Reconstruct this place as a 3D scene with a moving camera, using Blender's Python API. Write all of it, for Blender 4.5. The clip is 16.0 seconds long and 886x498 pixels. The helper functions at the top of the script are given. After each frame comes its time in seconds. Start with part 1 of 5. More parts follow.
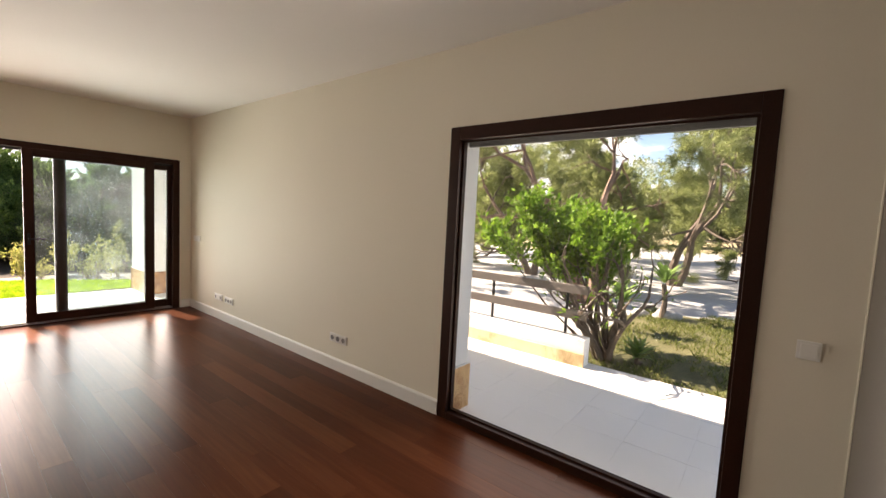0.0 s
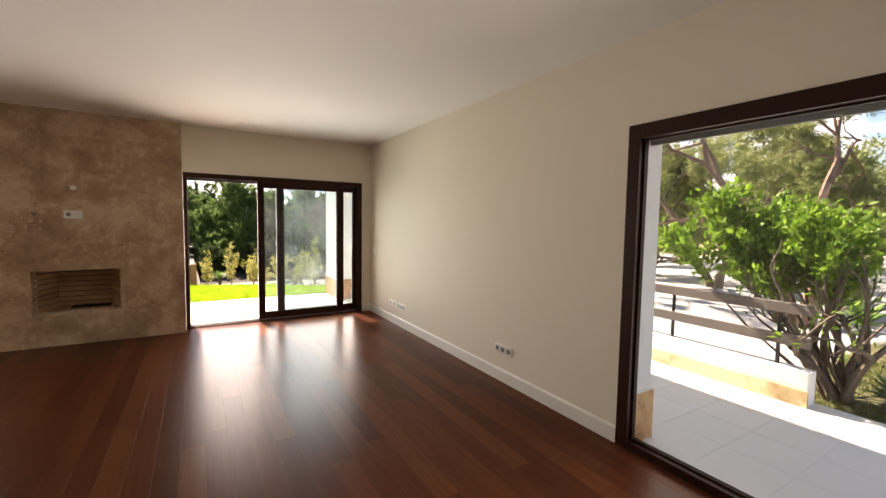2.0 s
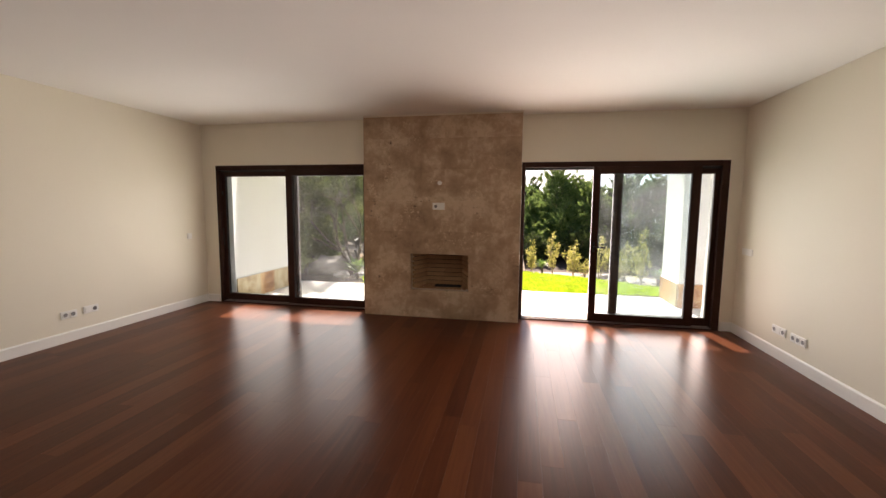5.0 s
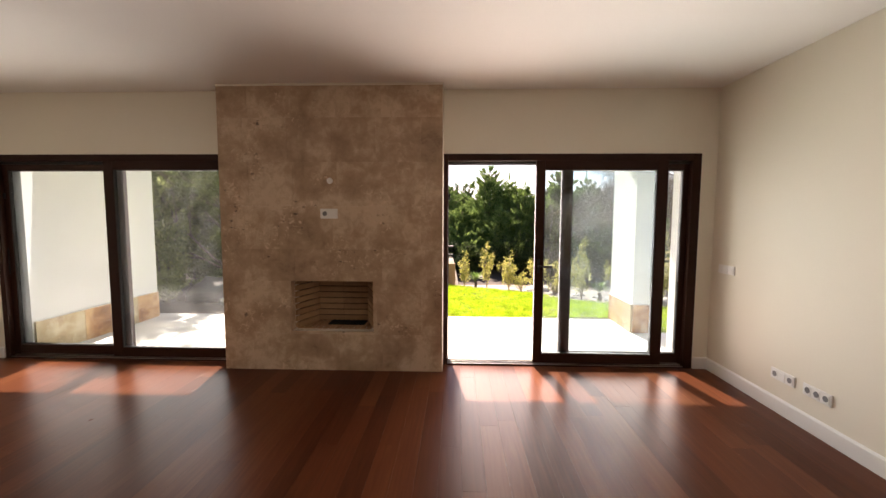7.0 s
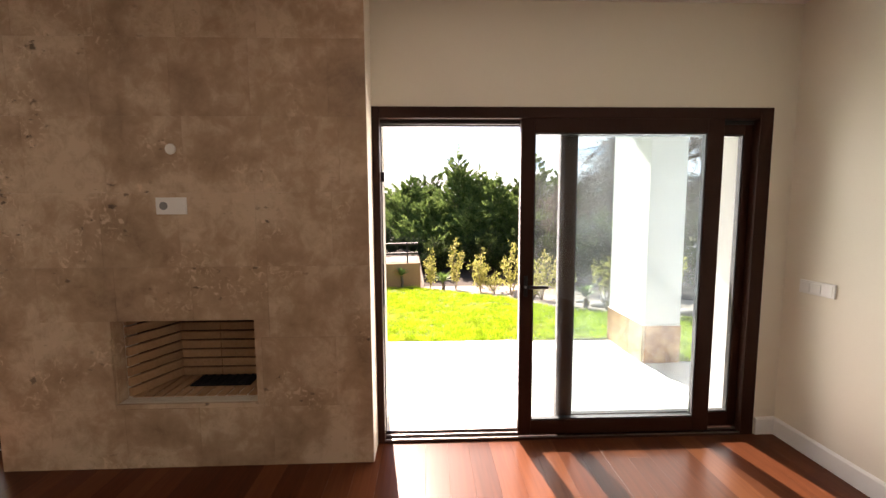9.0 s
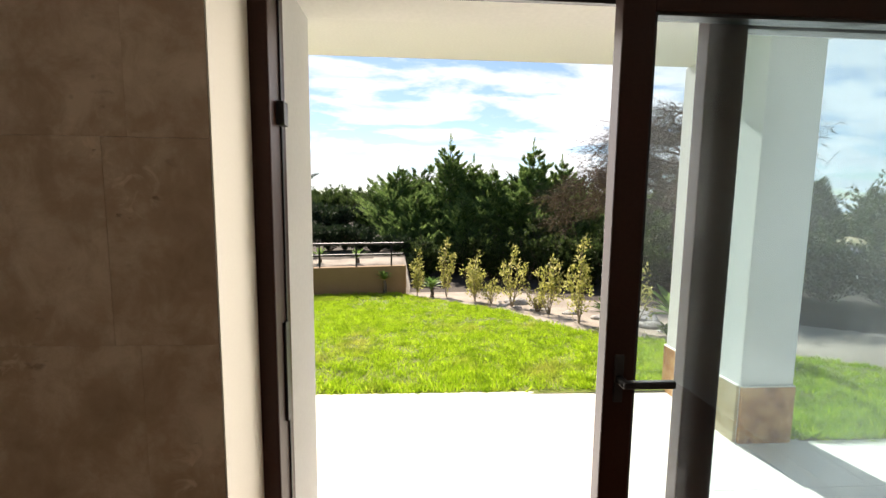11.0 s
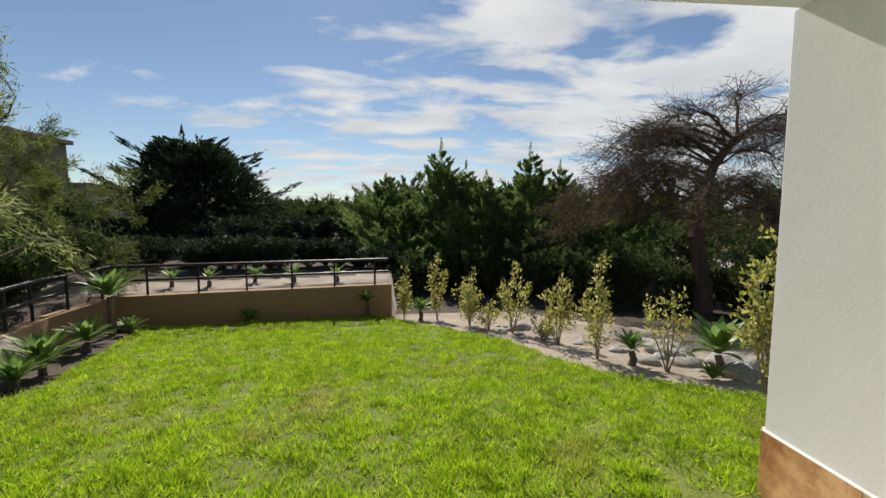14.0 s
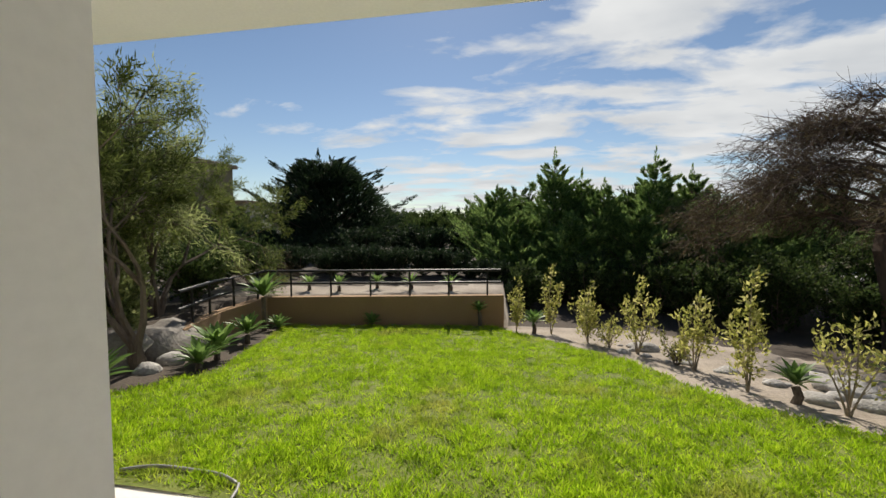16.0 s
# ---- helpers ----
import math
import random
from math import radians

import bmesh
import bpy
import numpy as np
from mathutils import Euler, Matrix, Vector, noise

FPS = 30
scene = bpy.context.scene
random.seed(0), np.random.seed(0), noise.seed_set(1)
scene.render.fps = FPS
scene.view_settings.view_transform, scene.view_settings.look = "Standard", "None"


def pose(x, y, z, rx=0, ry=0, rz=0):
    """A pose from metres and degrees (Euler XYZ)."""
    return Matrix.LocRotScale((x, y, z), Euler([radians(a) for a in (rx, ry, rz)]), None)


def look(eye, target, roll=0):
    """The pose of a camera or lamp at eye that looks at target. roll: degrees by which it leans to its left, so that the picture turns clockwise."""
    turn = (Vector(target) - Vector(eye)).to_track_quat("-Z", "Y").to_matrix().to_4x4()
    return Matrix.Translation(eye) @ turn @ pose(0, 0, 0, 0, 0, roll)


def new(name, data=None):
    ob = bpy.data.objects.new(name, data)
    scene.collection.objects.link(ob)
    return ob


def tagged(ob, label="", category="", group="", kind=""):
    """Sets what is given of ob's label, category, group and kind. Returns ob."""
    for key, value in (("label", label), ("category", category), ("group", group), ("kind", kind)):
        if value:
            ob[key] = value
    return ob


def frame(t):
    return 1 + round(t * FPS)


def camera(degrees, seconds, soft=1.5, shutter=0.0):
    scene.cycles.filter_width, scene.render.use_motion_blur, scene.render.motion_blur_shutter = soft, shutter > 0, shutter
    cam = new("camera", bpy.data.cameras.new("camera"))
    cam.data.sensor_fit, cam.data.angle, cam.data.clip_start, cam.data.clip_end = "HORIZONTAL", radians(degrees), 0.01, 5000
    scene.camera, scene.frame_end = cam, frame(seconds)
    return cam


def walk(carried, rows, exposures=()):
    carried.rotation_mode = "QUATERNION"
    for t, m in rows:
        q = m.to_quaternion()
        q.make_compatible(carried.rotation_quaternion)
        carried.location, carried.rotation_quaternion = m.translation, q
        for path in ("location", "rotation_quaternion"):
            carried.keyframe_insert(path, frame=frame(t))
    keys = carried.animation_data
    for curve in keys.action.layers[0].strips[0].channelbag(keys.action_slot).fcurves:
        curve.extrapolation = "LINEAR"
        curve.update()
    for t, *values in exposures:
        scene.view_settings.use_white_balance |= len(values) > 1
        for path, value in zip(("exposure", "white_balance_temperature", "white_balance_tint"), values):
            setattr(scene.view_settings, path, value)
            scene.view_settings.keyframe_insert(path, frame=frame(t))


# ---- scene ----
cam = camera(94.5, 16.0)
PATH = [
    (0, (0.117, 0.076, 1.539), (-1.121, 1.639, 1.383), 3.0),
    (0.5, (0.149, 0.109, 1.536), (-0.734, 1.899, 1.41), 2.8),
    (1, (0.153, 0.117, 1.56), (-0.794, 1.872, 1.414), 2.1),
    (1.5, (0.052, 0.01, 1.542), (-1.257, 1.516, 1.4), 1.4),
    (2, (-0.019, 0.007, 1.543), (-1.731, 1.031, 1.407), 0.9),
    (2.5, (-0.044, 0.023, 1.562), (-1.977, 0.516, 1.423), 1.0),
    (3, (-0.058, 0.039, 1.578), (-2.051, 0.05, 1.41), 0.9),
    (3.5, (-0.134, -0.07, 1.595), (-2.094, -0.43, 1.414), 1.0),
    (3.7, (-0.196, -0.139, 1.605), (-2.129, -0.617, 1.419), 1.0),
    (6, (-1.681, -0.131, 1.486), (-3.661, -0.346, 1.296), 0.4),
    (6.5, (-2.065, -0.062, 1.502), (-4.054, -0.196, 1.335), 0.5),
    (7, (-2.481, -0.021, 1.528), (-4.474, -0.089, 1.37), 0.2),
    (7.5, (-2.857, 0.021, 1.528), (-4.851, 0.02, 1.368), 0.1),
    (8, (-3.251, 0.093, 1.543), (-5.243, 0.144, 1.381), -0.1),
    (8.5, (-3.672, 0.138, 1.525), (-5.663, 0.21, 1.347), -0.1),
    (9, (-4.044, 0.184, 1.522), (-6.034, 0.253, 1.332), -0.3),
    (9.5, (-4.439, 0.272, 1.538), (-6.428, 0.325, 1.332), -0.2),
    (10, (-4.837, 0.282, 1.495), (-6.825, 0.314, 1.278), -0.0),
    (10.2, (-4.997, 0.249, 1.495), (-6.985, 0.302, 1.286), 0.2),
    (12.3, (-6.29, 0.293, 1.531), (-8.272, 0.463, 1.323), 0.5),
    (12.5, (-6.393, 0.321, 1.545), (-8.374, 0.505, 1.347), 0.4),
    (13, (-6.589, 0.346, 1.535), (-8.569, 0.56, 1.35), 0.5),
    (13.5, (-6.715, 0.339, 1.545), (-8.696, 0.552, 1.368), 0.4),
    (14, (-6.746, 0.376, 1.544), (-8.733, 0.532, 1.38), 0.2),
    (14.5, (-6.735, 0.36, 1.553), (-8.729, 0.387, 1.406), -0.3),
    (15, (-6.769, 0.319, 1.55), (-8.76, 0.187, 1.417), -0.3),
    (15.5, (-6.757, 0.258, 1.531), (-8.736, -0.004, 1.41), -0.0),
    (16, (-6.737, 0.258, 1.546), (-8.7, -0.107, 1.434), -0.1),
]
EXPOSURES = [(0.0, 1.94, 7650, 22), (0.5, 2.08, 7250, 21), (1.0, 2.13, 6950, 19), (1.5, 1.98, 7200, 19), (2.0, 1.9, 7650, 23), (2.5, 1.92, 7500, 25), (7.0, 1.98, 7500, 28), (8.5, 2.06, 7300, 25), (9.5, 2.14, 7550, 28), (10.0, 1.74, 7700, 24), (10.2, 1.62, 7500, 21), (11.5, 0.8, 6750, 13), (12.3, 0.25, 6700, 13), (13.0, 0.27, 6600, 11), (14.5, 0.31, 6600, 10), (15.5, 0.37, 6650, 10), (16.0, 0.32, 6700, 10)]
walk(cam, [(t, look(eye, target, roll)) for t, eye, target, roll in PATH], EXPOSURES)

# ---- sun and sky ----
SUN = Vector((1.0, 0.155, -0.872)).normalized()
sun = new("sun", bpy.data.lights.new("sun", "SUN"))
sun.data.energy, sun.data.angle, sun.data.color = 5.2, radians(0.6), (1.0, 0.93, 0.82)
sun.rotation_mode = "QUATERNION"
sun.rotation_quaternion = SUN.to_track_quat("-Z", "Y")


def build_sky():
    world = bpy.data.worlds.new("sky")
    scene.world = world
    world.use_nodes = True
    nt = world.node_tree
    n, l = nt.nodes, nt.links
    bg = n["Background"]
    sky = n.new("ShaderNodeTexSky")
    sky.sky_type, sky.sun_disc = "NISHITA", False
    sky.sun_elevation = math.asin(-SUN.z)
    sky.sun_rotation = math.atan2(-SUN.x, -SUN.y)
    sky.dust_density, sky.air_density, sky.ozone_density = 0.1, 1.0, 2.5
    co = n.new("ShaderNodeTexCoord")
    sep = n.new("ShaderNodeSeparateXYZ")
    l.new(co.outputs["Generated"], sep.inputs[0])
    up = n.new("ShaderNodeMath"); up.operation = "ADD"; up.inputs[1].default_value = 0.12
    l.new(sep.outputs[2], up.inputs[0])
    cl = n.new("ShaderNodeMath"); cl.operation = "MAXIMUM"; cl.inputs[1].default_value = 0.05
    l.new(up.outputs[0], cl.inputs[0])
    comb = n.new("ShaderNodeCombineXYZ")
    for k in (0, 1):
        dv = n.new("ShaderNodeMath"); dv.operation = "DIVIDE"
        l.new(sep.outputs[k], dv.inputs[0]); l.new(cl.outputs[0], dv.inputs[1])
        l.new(dv.outputs[0], comb.inputs[k])
    mp = n.new("ShaderNodeMapping")
    mp.inputs["Scale"].default_value = (1.0, 0.6, 1.0)
    mp.inputs["Rotation"].default_value = (0, 0, radians(16))
    mp.inputs["Location"].default_value = (0.55, 0.35, 0)
    l.new(comb.outputs[0], mp.inputs[0])
    big = n.new("ShaderNodeTexNoise")
    big.inputs["Scale"].default_value, big.inputs["Detail"].default_value = 2.1, 10
    big.inputs["Roughness"].default_value = 0.56
    big.inputs["Distortion"].default_value = 0.3
    l.new(mp.outputs[0], big.inputs["Vector"])
    # cloud banks gather over the sea and to the north-west
    last = None
    for way, wide in (((-0.976, -0.188, 0.11), 15), ((-0.987, 0.072, 0.142), 14), ((-0.951, 0.297, 0.09), 16), ((-0.96, 0.09, 0.262), 10), ((-0.916, 0.281, 0.27), 13),
                      ((-0.827, 0.522, 0.211), 18), ((-0.70, 0.66, 0.276), 20), ((-0.5, 0.8, 0.34), 20)):
        dot = n.new("ShaderNodeVectorMath"); dot.operation = "DOT_PRODUCT"
        dot.inputs[1].default_value = Vector(way).normalized()
        l.new(co.outputs["Generated"], dot.inputs[0])
        mr = n.new("ShaderNodeMapRange"); mr.interpolation_type = "SMOOTHSTEP"
        mr.inputs["From Min"].default_value, mr.inputs["From Max"].default_value = math.cos(radians(wide * 1.35)), 1.0
        l.new(dot.outputs["Value"], mr.inputs[0])
        if last is None:
            last = mr
        else:
            top = n.new("ShaderNodeMath"); top.operation = "MAXIMUM"
            l.new(last.outputs[0], top.inputs[0]); l.new(mr.outputs[0], top.inputs[1])
            last = top
    lean = n.new("ShaderNodeMath"); lean.operation = "MULTIPLY_ADD"; lean.inputs[1].default_value = 0.145
    north = n.new("ShaderNodeMath"); north.operation = "MULTIPLY_ADD"; north.inputs[1].default_value = 0.09
    l.new(sep.outputs[1], north.inputs[0]); l.new(big.outputs[0], north.inputs[2])
    l.new(last.outputs[0], lean.inputs[0]); l.new(north.outputs[0], lean.inputs[2])
    ramp = n.new("ShaderNodeValToRGB")
    ramp.color_ramp.elements[0].position, ramp.color_ramp.elements[1].position = 0.58, 0.70
    l.new(lean.outputs[0], ramp.inputs[0])
    fine = n.new("ShaderNodeTexNoise")
    fine.inputs["Scale"].default_value, fine.inputs["Detail"].default_value = 2.4, 6
    l.new(mp.outputs[0], fine.inputs["Vector"])
    shade = n.new("ShaderNodeMix"); shade.data_type = "RGBA"
    shade.inputs[6].default_value, shade.inputs[7].default_value = (4.6, 5.2, 6.0, 1), (11.5, 11.6, 11.5, 1)
    l.new(fine.outputs[0], shade.inputs[0])
    mix = n.new("ShaderNodeMix"); mix.data_type = "RGBA"
    l.new(ramp.outputs[0], mix.inputs[0]); l.new(sky.outputs[0], mix.inputs[6]); l.new(shade.outputs[2], mix.inputs[7])
    l.new(mix.outputs[2], bg.inputs[0])
    bg.inputs[1].default_value = 0.069


build_sky()


def opening_light(name, at, aim, size, watts):
    """Daylight of sky and sunlit terrace in one opening."""
    lamp = new(name, bpy.data.lights.new(name, "AREA"))
    lamp.data.shape, lamp.data.size, lamp.data.size_y, lamp.data.energy = "RECTANGLE", size[0], size[1], watts
    lamp.data.color, lamp.data.spread = (1.0, 0.97, 0.92), radians(118)
    lamp.matrix_world = look(at, aim)


opening_light("daylight_door_1", (-6.77, 1.12, 1.07), (0, 0.7, 1.75), (2.2, 1.95), 23)
opening_light("daylight_door_2", (-6.77, -3.6, 1.07), (0, -3.6, 1.75), (2.2, 1.95), 14)
opening_light("daylight_window_1", (-0.95, 2.66, 1.1), (-0.95, 0, 1.1), (1.3, 1.9), 6)

# ---- materials ----
MATS = {}


def node_mat(name):
    m = bpy.data.materials.new(name)
    m.use_nodes = True
    return m, m.node_tree.nodes, m.node_tree.links, m.node_tree.nodes["Principled BSDF"]


def ramp_of(n, stops):
    r = n.new("ShaderNodeValToRGB")
    e = r.color_ramp.elements
    while len(e) < len(stops):
        e.new(0.5)
    for k, (p, c) in enumerate(stops):
        e[k].position, e[k].color = p, (*c, 1)
    return r


def surface(name, dark, light, rough=0.6, coarse=2.0, fine=40.0, bump=0.15, metal=0.0, coat=0.0, stretch=(1, 1, 1), vary=0.0, spec=0.5, depth=0.02):
    """A paint, stone or soil: two noises for tone, fine relief, and tone that differs from piece to piece."""
    m, n, l, b = node_mat(name)
    co = n.new("ShaderNodeTexCoord")
    mp = n.new("ShaderNodeMapping"); mp.inputs["Scale"].default_value = stretch
    l.new(co.outputs["Object"], mp.inputs[0])
    n1 = n.new("ShaderNodeTexNoise"); n1.inputs["Scale"].default_value, n1.inputs["Detail"].default_value = coarse, 5
    n2 = n.new("ShaderNodeTexNoise"); n2.inputs["Scale"].default_value, n2.inputs["Detail"].default_value = fine, 6
    l.new(mp.outputs[0], n1.inputs["Vector"]); l.new(mp.outputs[0], n2.inputs["Vector"])
    ad = n.new("ShaderNodeMath"); ad.operation = "MULTIPLY_ADD"; ad.inputs[1].default_value = 0.55
    half = n.new("ShaderNodeMath"); half.operation = "MULTIPLY"; half.inputs[1].default_value = 0.45
    l.new(n2.outputs[0], half.inputs[0]); l.new(n1.outputs[0], ad.inputs[0]); l.new(half.outputs[0], ad.inputs[2])
    last = ad.outputs[0]
    if vary:
        info = n.new("ShaderNodeObjectInfo")
        v = n.new("ShaderNodeMath"); v.operation = "MULTIPLY_ADD"; v.inputs[1].default_value = vary
        sb = n.new("ShaderNodeMath"); sb.operation = "SUBTRACT"; sb.inputs[1].default_value = vary / 2
        l.new(info.outputs["Random"], v.inputs[0]); l.new(last, v.inputs[2]); l.new(v.outputs[0], sb.inputs[0])
        last = sb.outputs[0]
    r = ramp_of(n, [(0.3, dark), (0.7, light)])
    l.new(last, r.inputs[0]); l.new(r.outputs[0], b.inputs["Base Color"])
    b.inputs["Roughness"].default_value, b.inputs["Metallic"].default_value = rough, metal
    b.inputs["Specular IOR Level"].default_value = spec
    if coat:
        b.inputs["Coat Weight"].default_value, b.inputs["Coat Roughness"].default_value = coat, 0.12
    if bump:
        bp = n.new("ShaderNodeBump"); bp.inputs["Strength"].default_value, bp.inputs["Distance"].default_value = bump, depth
        l.new(n2.outputs[0], bp.inputs["Height"]); l.new(bp.outputs[0], b.inputs["Normal"])
    MATS[name] = m
    return m


def make_wood():
    """Dark red-brown varnished boards: long grain along x, tone from board to board."""
    m, n, l, b = node_mat("hardwood")
    co = n.new("ShaderNodeTexCoord")
    info = n.new("ShaderNodeObjectInfo")
    geo = n.new("ShaderNodeNewGeometry")
    sh = n.new("ShaderNodeMath"); sh.operation = "ADD"
    l.new(info.outputs["Random"], sh.inputs[0]); l.new(geo.outputs["Random Per Island"], sh.inputs[1])
    fr = n.new("ShaderNodeMath"); fr.operation = "FRACT"; l.new(sh.outputs[0], fr.inputs[0])
    off = n.new("ShaderNodeVectorMath"); off.operation = "SCALE"; off.inputs[0].default_value = (13, 7, 3)
    l.new(fr.outputs[0], off.inputs["Scale"])
    av = n.new("ShaderNodeVectorMath"); av.operation = "ADD"
    l.new(geo.outputs["Position"], av.inputs[0]); l.new(off.outputs[0], av.inputs[1])
    mp = n.new("ShaderNodeMapping"); mp.inputs["Scale"].default_value = (1.3, 26, 26)
    l.new(av.outputs[0], mp.inputs[0])
    g = n.new("ShaderNodeTexNoise"); g.inputs["Scale"].default_value, g.inputs["Detail"].default_value = 1.6, 8
    g.inputs["Distortion"].default_value = 0.8
    l.new(mp.outputs[0], g.inputs["Vector"])
    tone = n.new("ShaderNodeMath"); tone.operation = "MULTIPLY_ADD"; tone.inputs[1].default_value = 0.5
    gs = n.new("ShaderNodeMath"); gs.operation = "MULTIPLY"; gs.inputs[1].default_value = 0.6
    l.new(g.outputs[0], gs.inputs[0]); l.new(fr.outputs[0], tone.inputs[0]); l.new(gs.outputs[0], tone.inputs[2])
    r = ramp_of(n, [(0.18, (0.0528, 0.0148, 0.0064)), (0.58, (0.0976, 0.0280, 0.0118)), (0.98, (0.1560, 0.0520, 0.0220))])
    l.new(tone.outputs[0], r.inputs[0]); l.new(r.outputs[0], b.inputs["Base Color"])
    wear = n.new("ShaderNodeTexNoise"); wear.inputs["Scale"].default_value, wear.inputs["Detail"].default_value = 0.9, 5
    l.new(geo.outputs["Position"], wear.inputs["Vector"])
    rr = n.new("ShaderNodeMapRange"); rr.inputs["To Min"].default_value, rr.inputs["To Max"].default_value = 0.25, 0.33
    l.new(wear.outputs[0], rr.inputs[0]); l.new(rr.outputs[0], b.inputs["Roughness"])
    b.inputs["Specular IOR Level"].default_value = 0.08
    bp = n.new("ShaderNodeBump"); bp.inputs["Strength"].default_value, bp.inputs["Distance"].default_value = 0.08, 0.004
    l.new(g.outputs[0], bp.inputs["Height"]); l.new(bp.outputs[0], b.inputs["Normal"])
    return m


def make_travertine(name, stops, pits=0.25, rough=0.5):
    """Veined limestone with clouds, darker veins and filled holes, shifted from slab to slab."""
    m, n, l, b = node_mat(name)
    geo = n.new("ShaderNodeNewGeometry")
    info = n.new("ShaderNodeObjectInfo")
    off = n.new("ShaderNodeVectorMath"); off.operation = "SCALE"; off.inputs[0].default_value = (31, 17, 23)
    l.new(info.outputs["Random"], off.inputs["Scale"])
    av = n.new("ShaderNodeVectorMath"); av.operation = "ADD"
    l.new(geo.outputs["Position"], av.inputs[0]); l.new(off.outputs[0], av.inputs[1])
    cloud = n.new("ShaderNodeTexNoise"); cloud.inputs["Scale"].default_value, cloud.inputs["Detail"].default_value = 3.2, 7
    cloud.inputs["Distortion"].default_value = 0.35
    vein = n.new("ShaderNodeTexNoise"); vein.inputs["Scale"].default_value, vein.inputs["Detail"].default_value = 11, 10
    vein.inputs["Distortion"].default_value, vein.inputs["Roughness"].default_value = 0.4, 0.7
    pit = n.new("ShaderNodeTexVoronoi"); pit.inputs["Scale"].default_value = 26
    l.new(geo.outputs["Position"], cloud.inputs["Vector"])
    for k in (vein, pit):
        l.new(av.outputs[0], k.inputs["Vector"])
    a = n.new("ShaderNodeMath"); a.operation = "MULTIPLY_ADD"; a.inputs[1].default_value = 0.8
    h = n.new("ShaderNodeMath"); h.operation = "MULTIPLY"; h.inputs[1].default_value = 0.55
    l.new(vein.outputs[0], h.inputs[0]); l.new(cloud.outputs[0], a.inputs[0]); l.new(h.outputs[0], a.inputs[2])
    v = n.new("ShaderNodeMath"); v.operation = "MULTIPLY_ADD"; v.inputs[1].default_value = 0.10
    l.new(info.outputs["Random"], v.inputs[0]); l.new(a.outputs[0], v.inputs[2])
    r = ramp_of(n, [(p + 0.16, c) for p, c in stops])
    l.new(v.outputs[0], r.inputs[0])
    hole = ramp_of(n, [(0.05, (1, 1, 1)), (0.16, (0, 0, 0))])
    l.new(pit.outputs["Distance"], hole.inputs[0])
    gate = ramp_of(n, [(0.52, (0, 0, 0)), (0.62, (1, 1, 1))])
    l.new(cloud.outputs[0], gate.inputs[0])
    mul = n.new("ShaderNodeMath"); mul.operation = "MULTIPLY"
    l.new(hole.outputs[0], mul.inputs[0]); l.new(gate.outputs[0], mul.inputs[1])
    amt = n.new("ShaderNodeMath"); amt.operation = "MULTIPLY"; amt.inputs[1].default_value = pits
    l.new(mul.outputs[0], amt.inputs[0])
    mx = n.new("ShaderNodeMix"); mx.data_type = "RGBA"
    mx.inputs[7].default_value = (*[c * 0.35 for c in stops[0][1]], 1)
    l.new(amt.outputs[0], mx.inputs[0]); l.new(r.outputs[0], mx.inputs[6])
    b.inputs["Roughness"].default_value = rough
    # clusters of pale shell flecks and dark open holes
    area = n.new("ShaderNodeTexNoise"); area.inputs["Scale"].default_value, area.inputs["Detail"].default_value = 2.4, 3
    chip = n.new("ShaderNodeTexNoise"); chip.inputs["Scale"].default_value, chip.inputs["Detail"].default_value = 21, 7
    chip.inputs["Distortion"].default_value = 1.2
    deep = n.new("ShaderNodeTexNoise"); deep.inputs["Scale"].default_value, deep.inputs["Detail"].default_value = 19, 4
    squash = n.new("ShaderNodeMapping"); squash.inputs["Scale"].default_value, squash.inputs["Location"].default_value = (1, 0.75, 1.5), (4, 9, 2)
    l.new(av.outputs[0], squash.inputs[0])
    l.new(geo.outputs["Position"], area.inputs["Vector"]); l.new(av.outputs[0], chip.inputs["Vector"]); l.new(squash.outputs[0], deep.inputs["Vector"])
    where = ramp_of(n, [(0.55, (0, 0, 0)), (0.64, (1, 1, 1))]); l.new(area.outputs[0], where.inputs[0])
    last = mx.outputs[2]
    height = None
    for tex, lo, hi, colour, much in ((chip, 0.54, 0.66, [min(1, c * 1.2) for c in stops[-1][1]], 0.75), (deep, 0.64, 0.70, [c * 0.25 for c in stops[0][1]], 0.8)):
        cut = ramp_of(n, [(lo, (0, 0, 0)), (hi, (1, 1, 1))]); l.new(tex.outputs[0], cut.inputs[0])
        both = n.new("ShaderNodeMath"); both.operation = "MULTIPLY"
        l.new(cut.outputs[0], both.inputs[0]); l.new(where.outputs[0], both.inputs[1])
        part_of = n.new("ShaderNodeMath"); part_of.operation = "MULTIPLY"; part_of.inputs[1].default_value = much
        l.new(both.outputs[0], part_of.inputs[0])
        m2 = n.new("ShaderNodeMix"); m2.data_type = "RGBA"; m2.inputs[7].default_value = (*colour, 1)
        l.new(part_of.outputs[0], m2.inputs[0]); l.new(last, m2.inputs[6])
        last, height = m2.outputs[2], both
    l.new(last, b.inputs["Base Color"])
    bp = n.new("ShaderNodeBump"); bp.inputs["Strength"].default_value, bp.inputs["Distance"].default_value = 0.3, 0.004
    l.new(vein.outputs[0], bp.inputs["Height"])
    dent = n.new("ShaderNodeBump"); dent.invert = True
    dent.inputs["Strength"].default_value, dent.inputs["Distance"].default_value = 0.8, 0.006
    l.new(height.outputs[0], dent.inputs["Height"]); l.new(bp.outputs[0], dent.inputs["Normal"]); l.new(dent.outputs[0], b.inputs["Normal"])
    return m


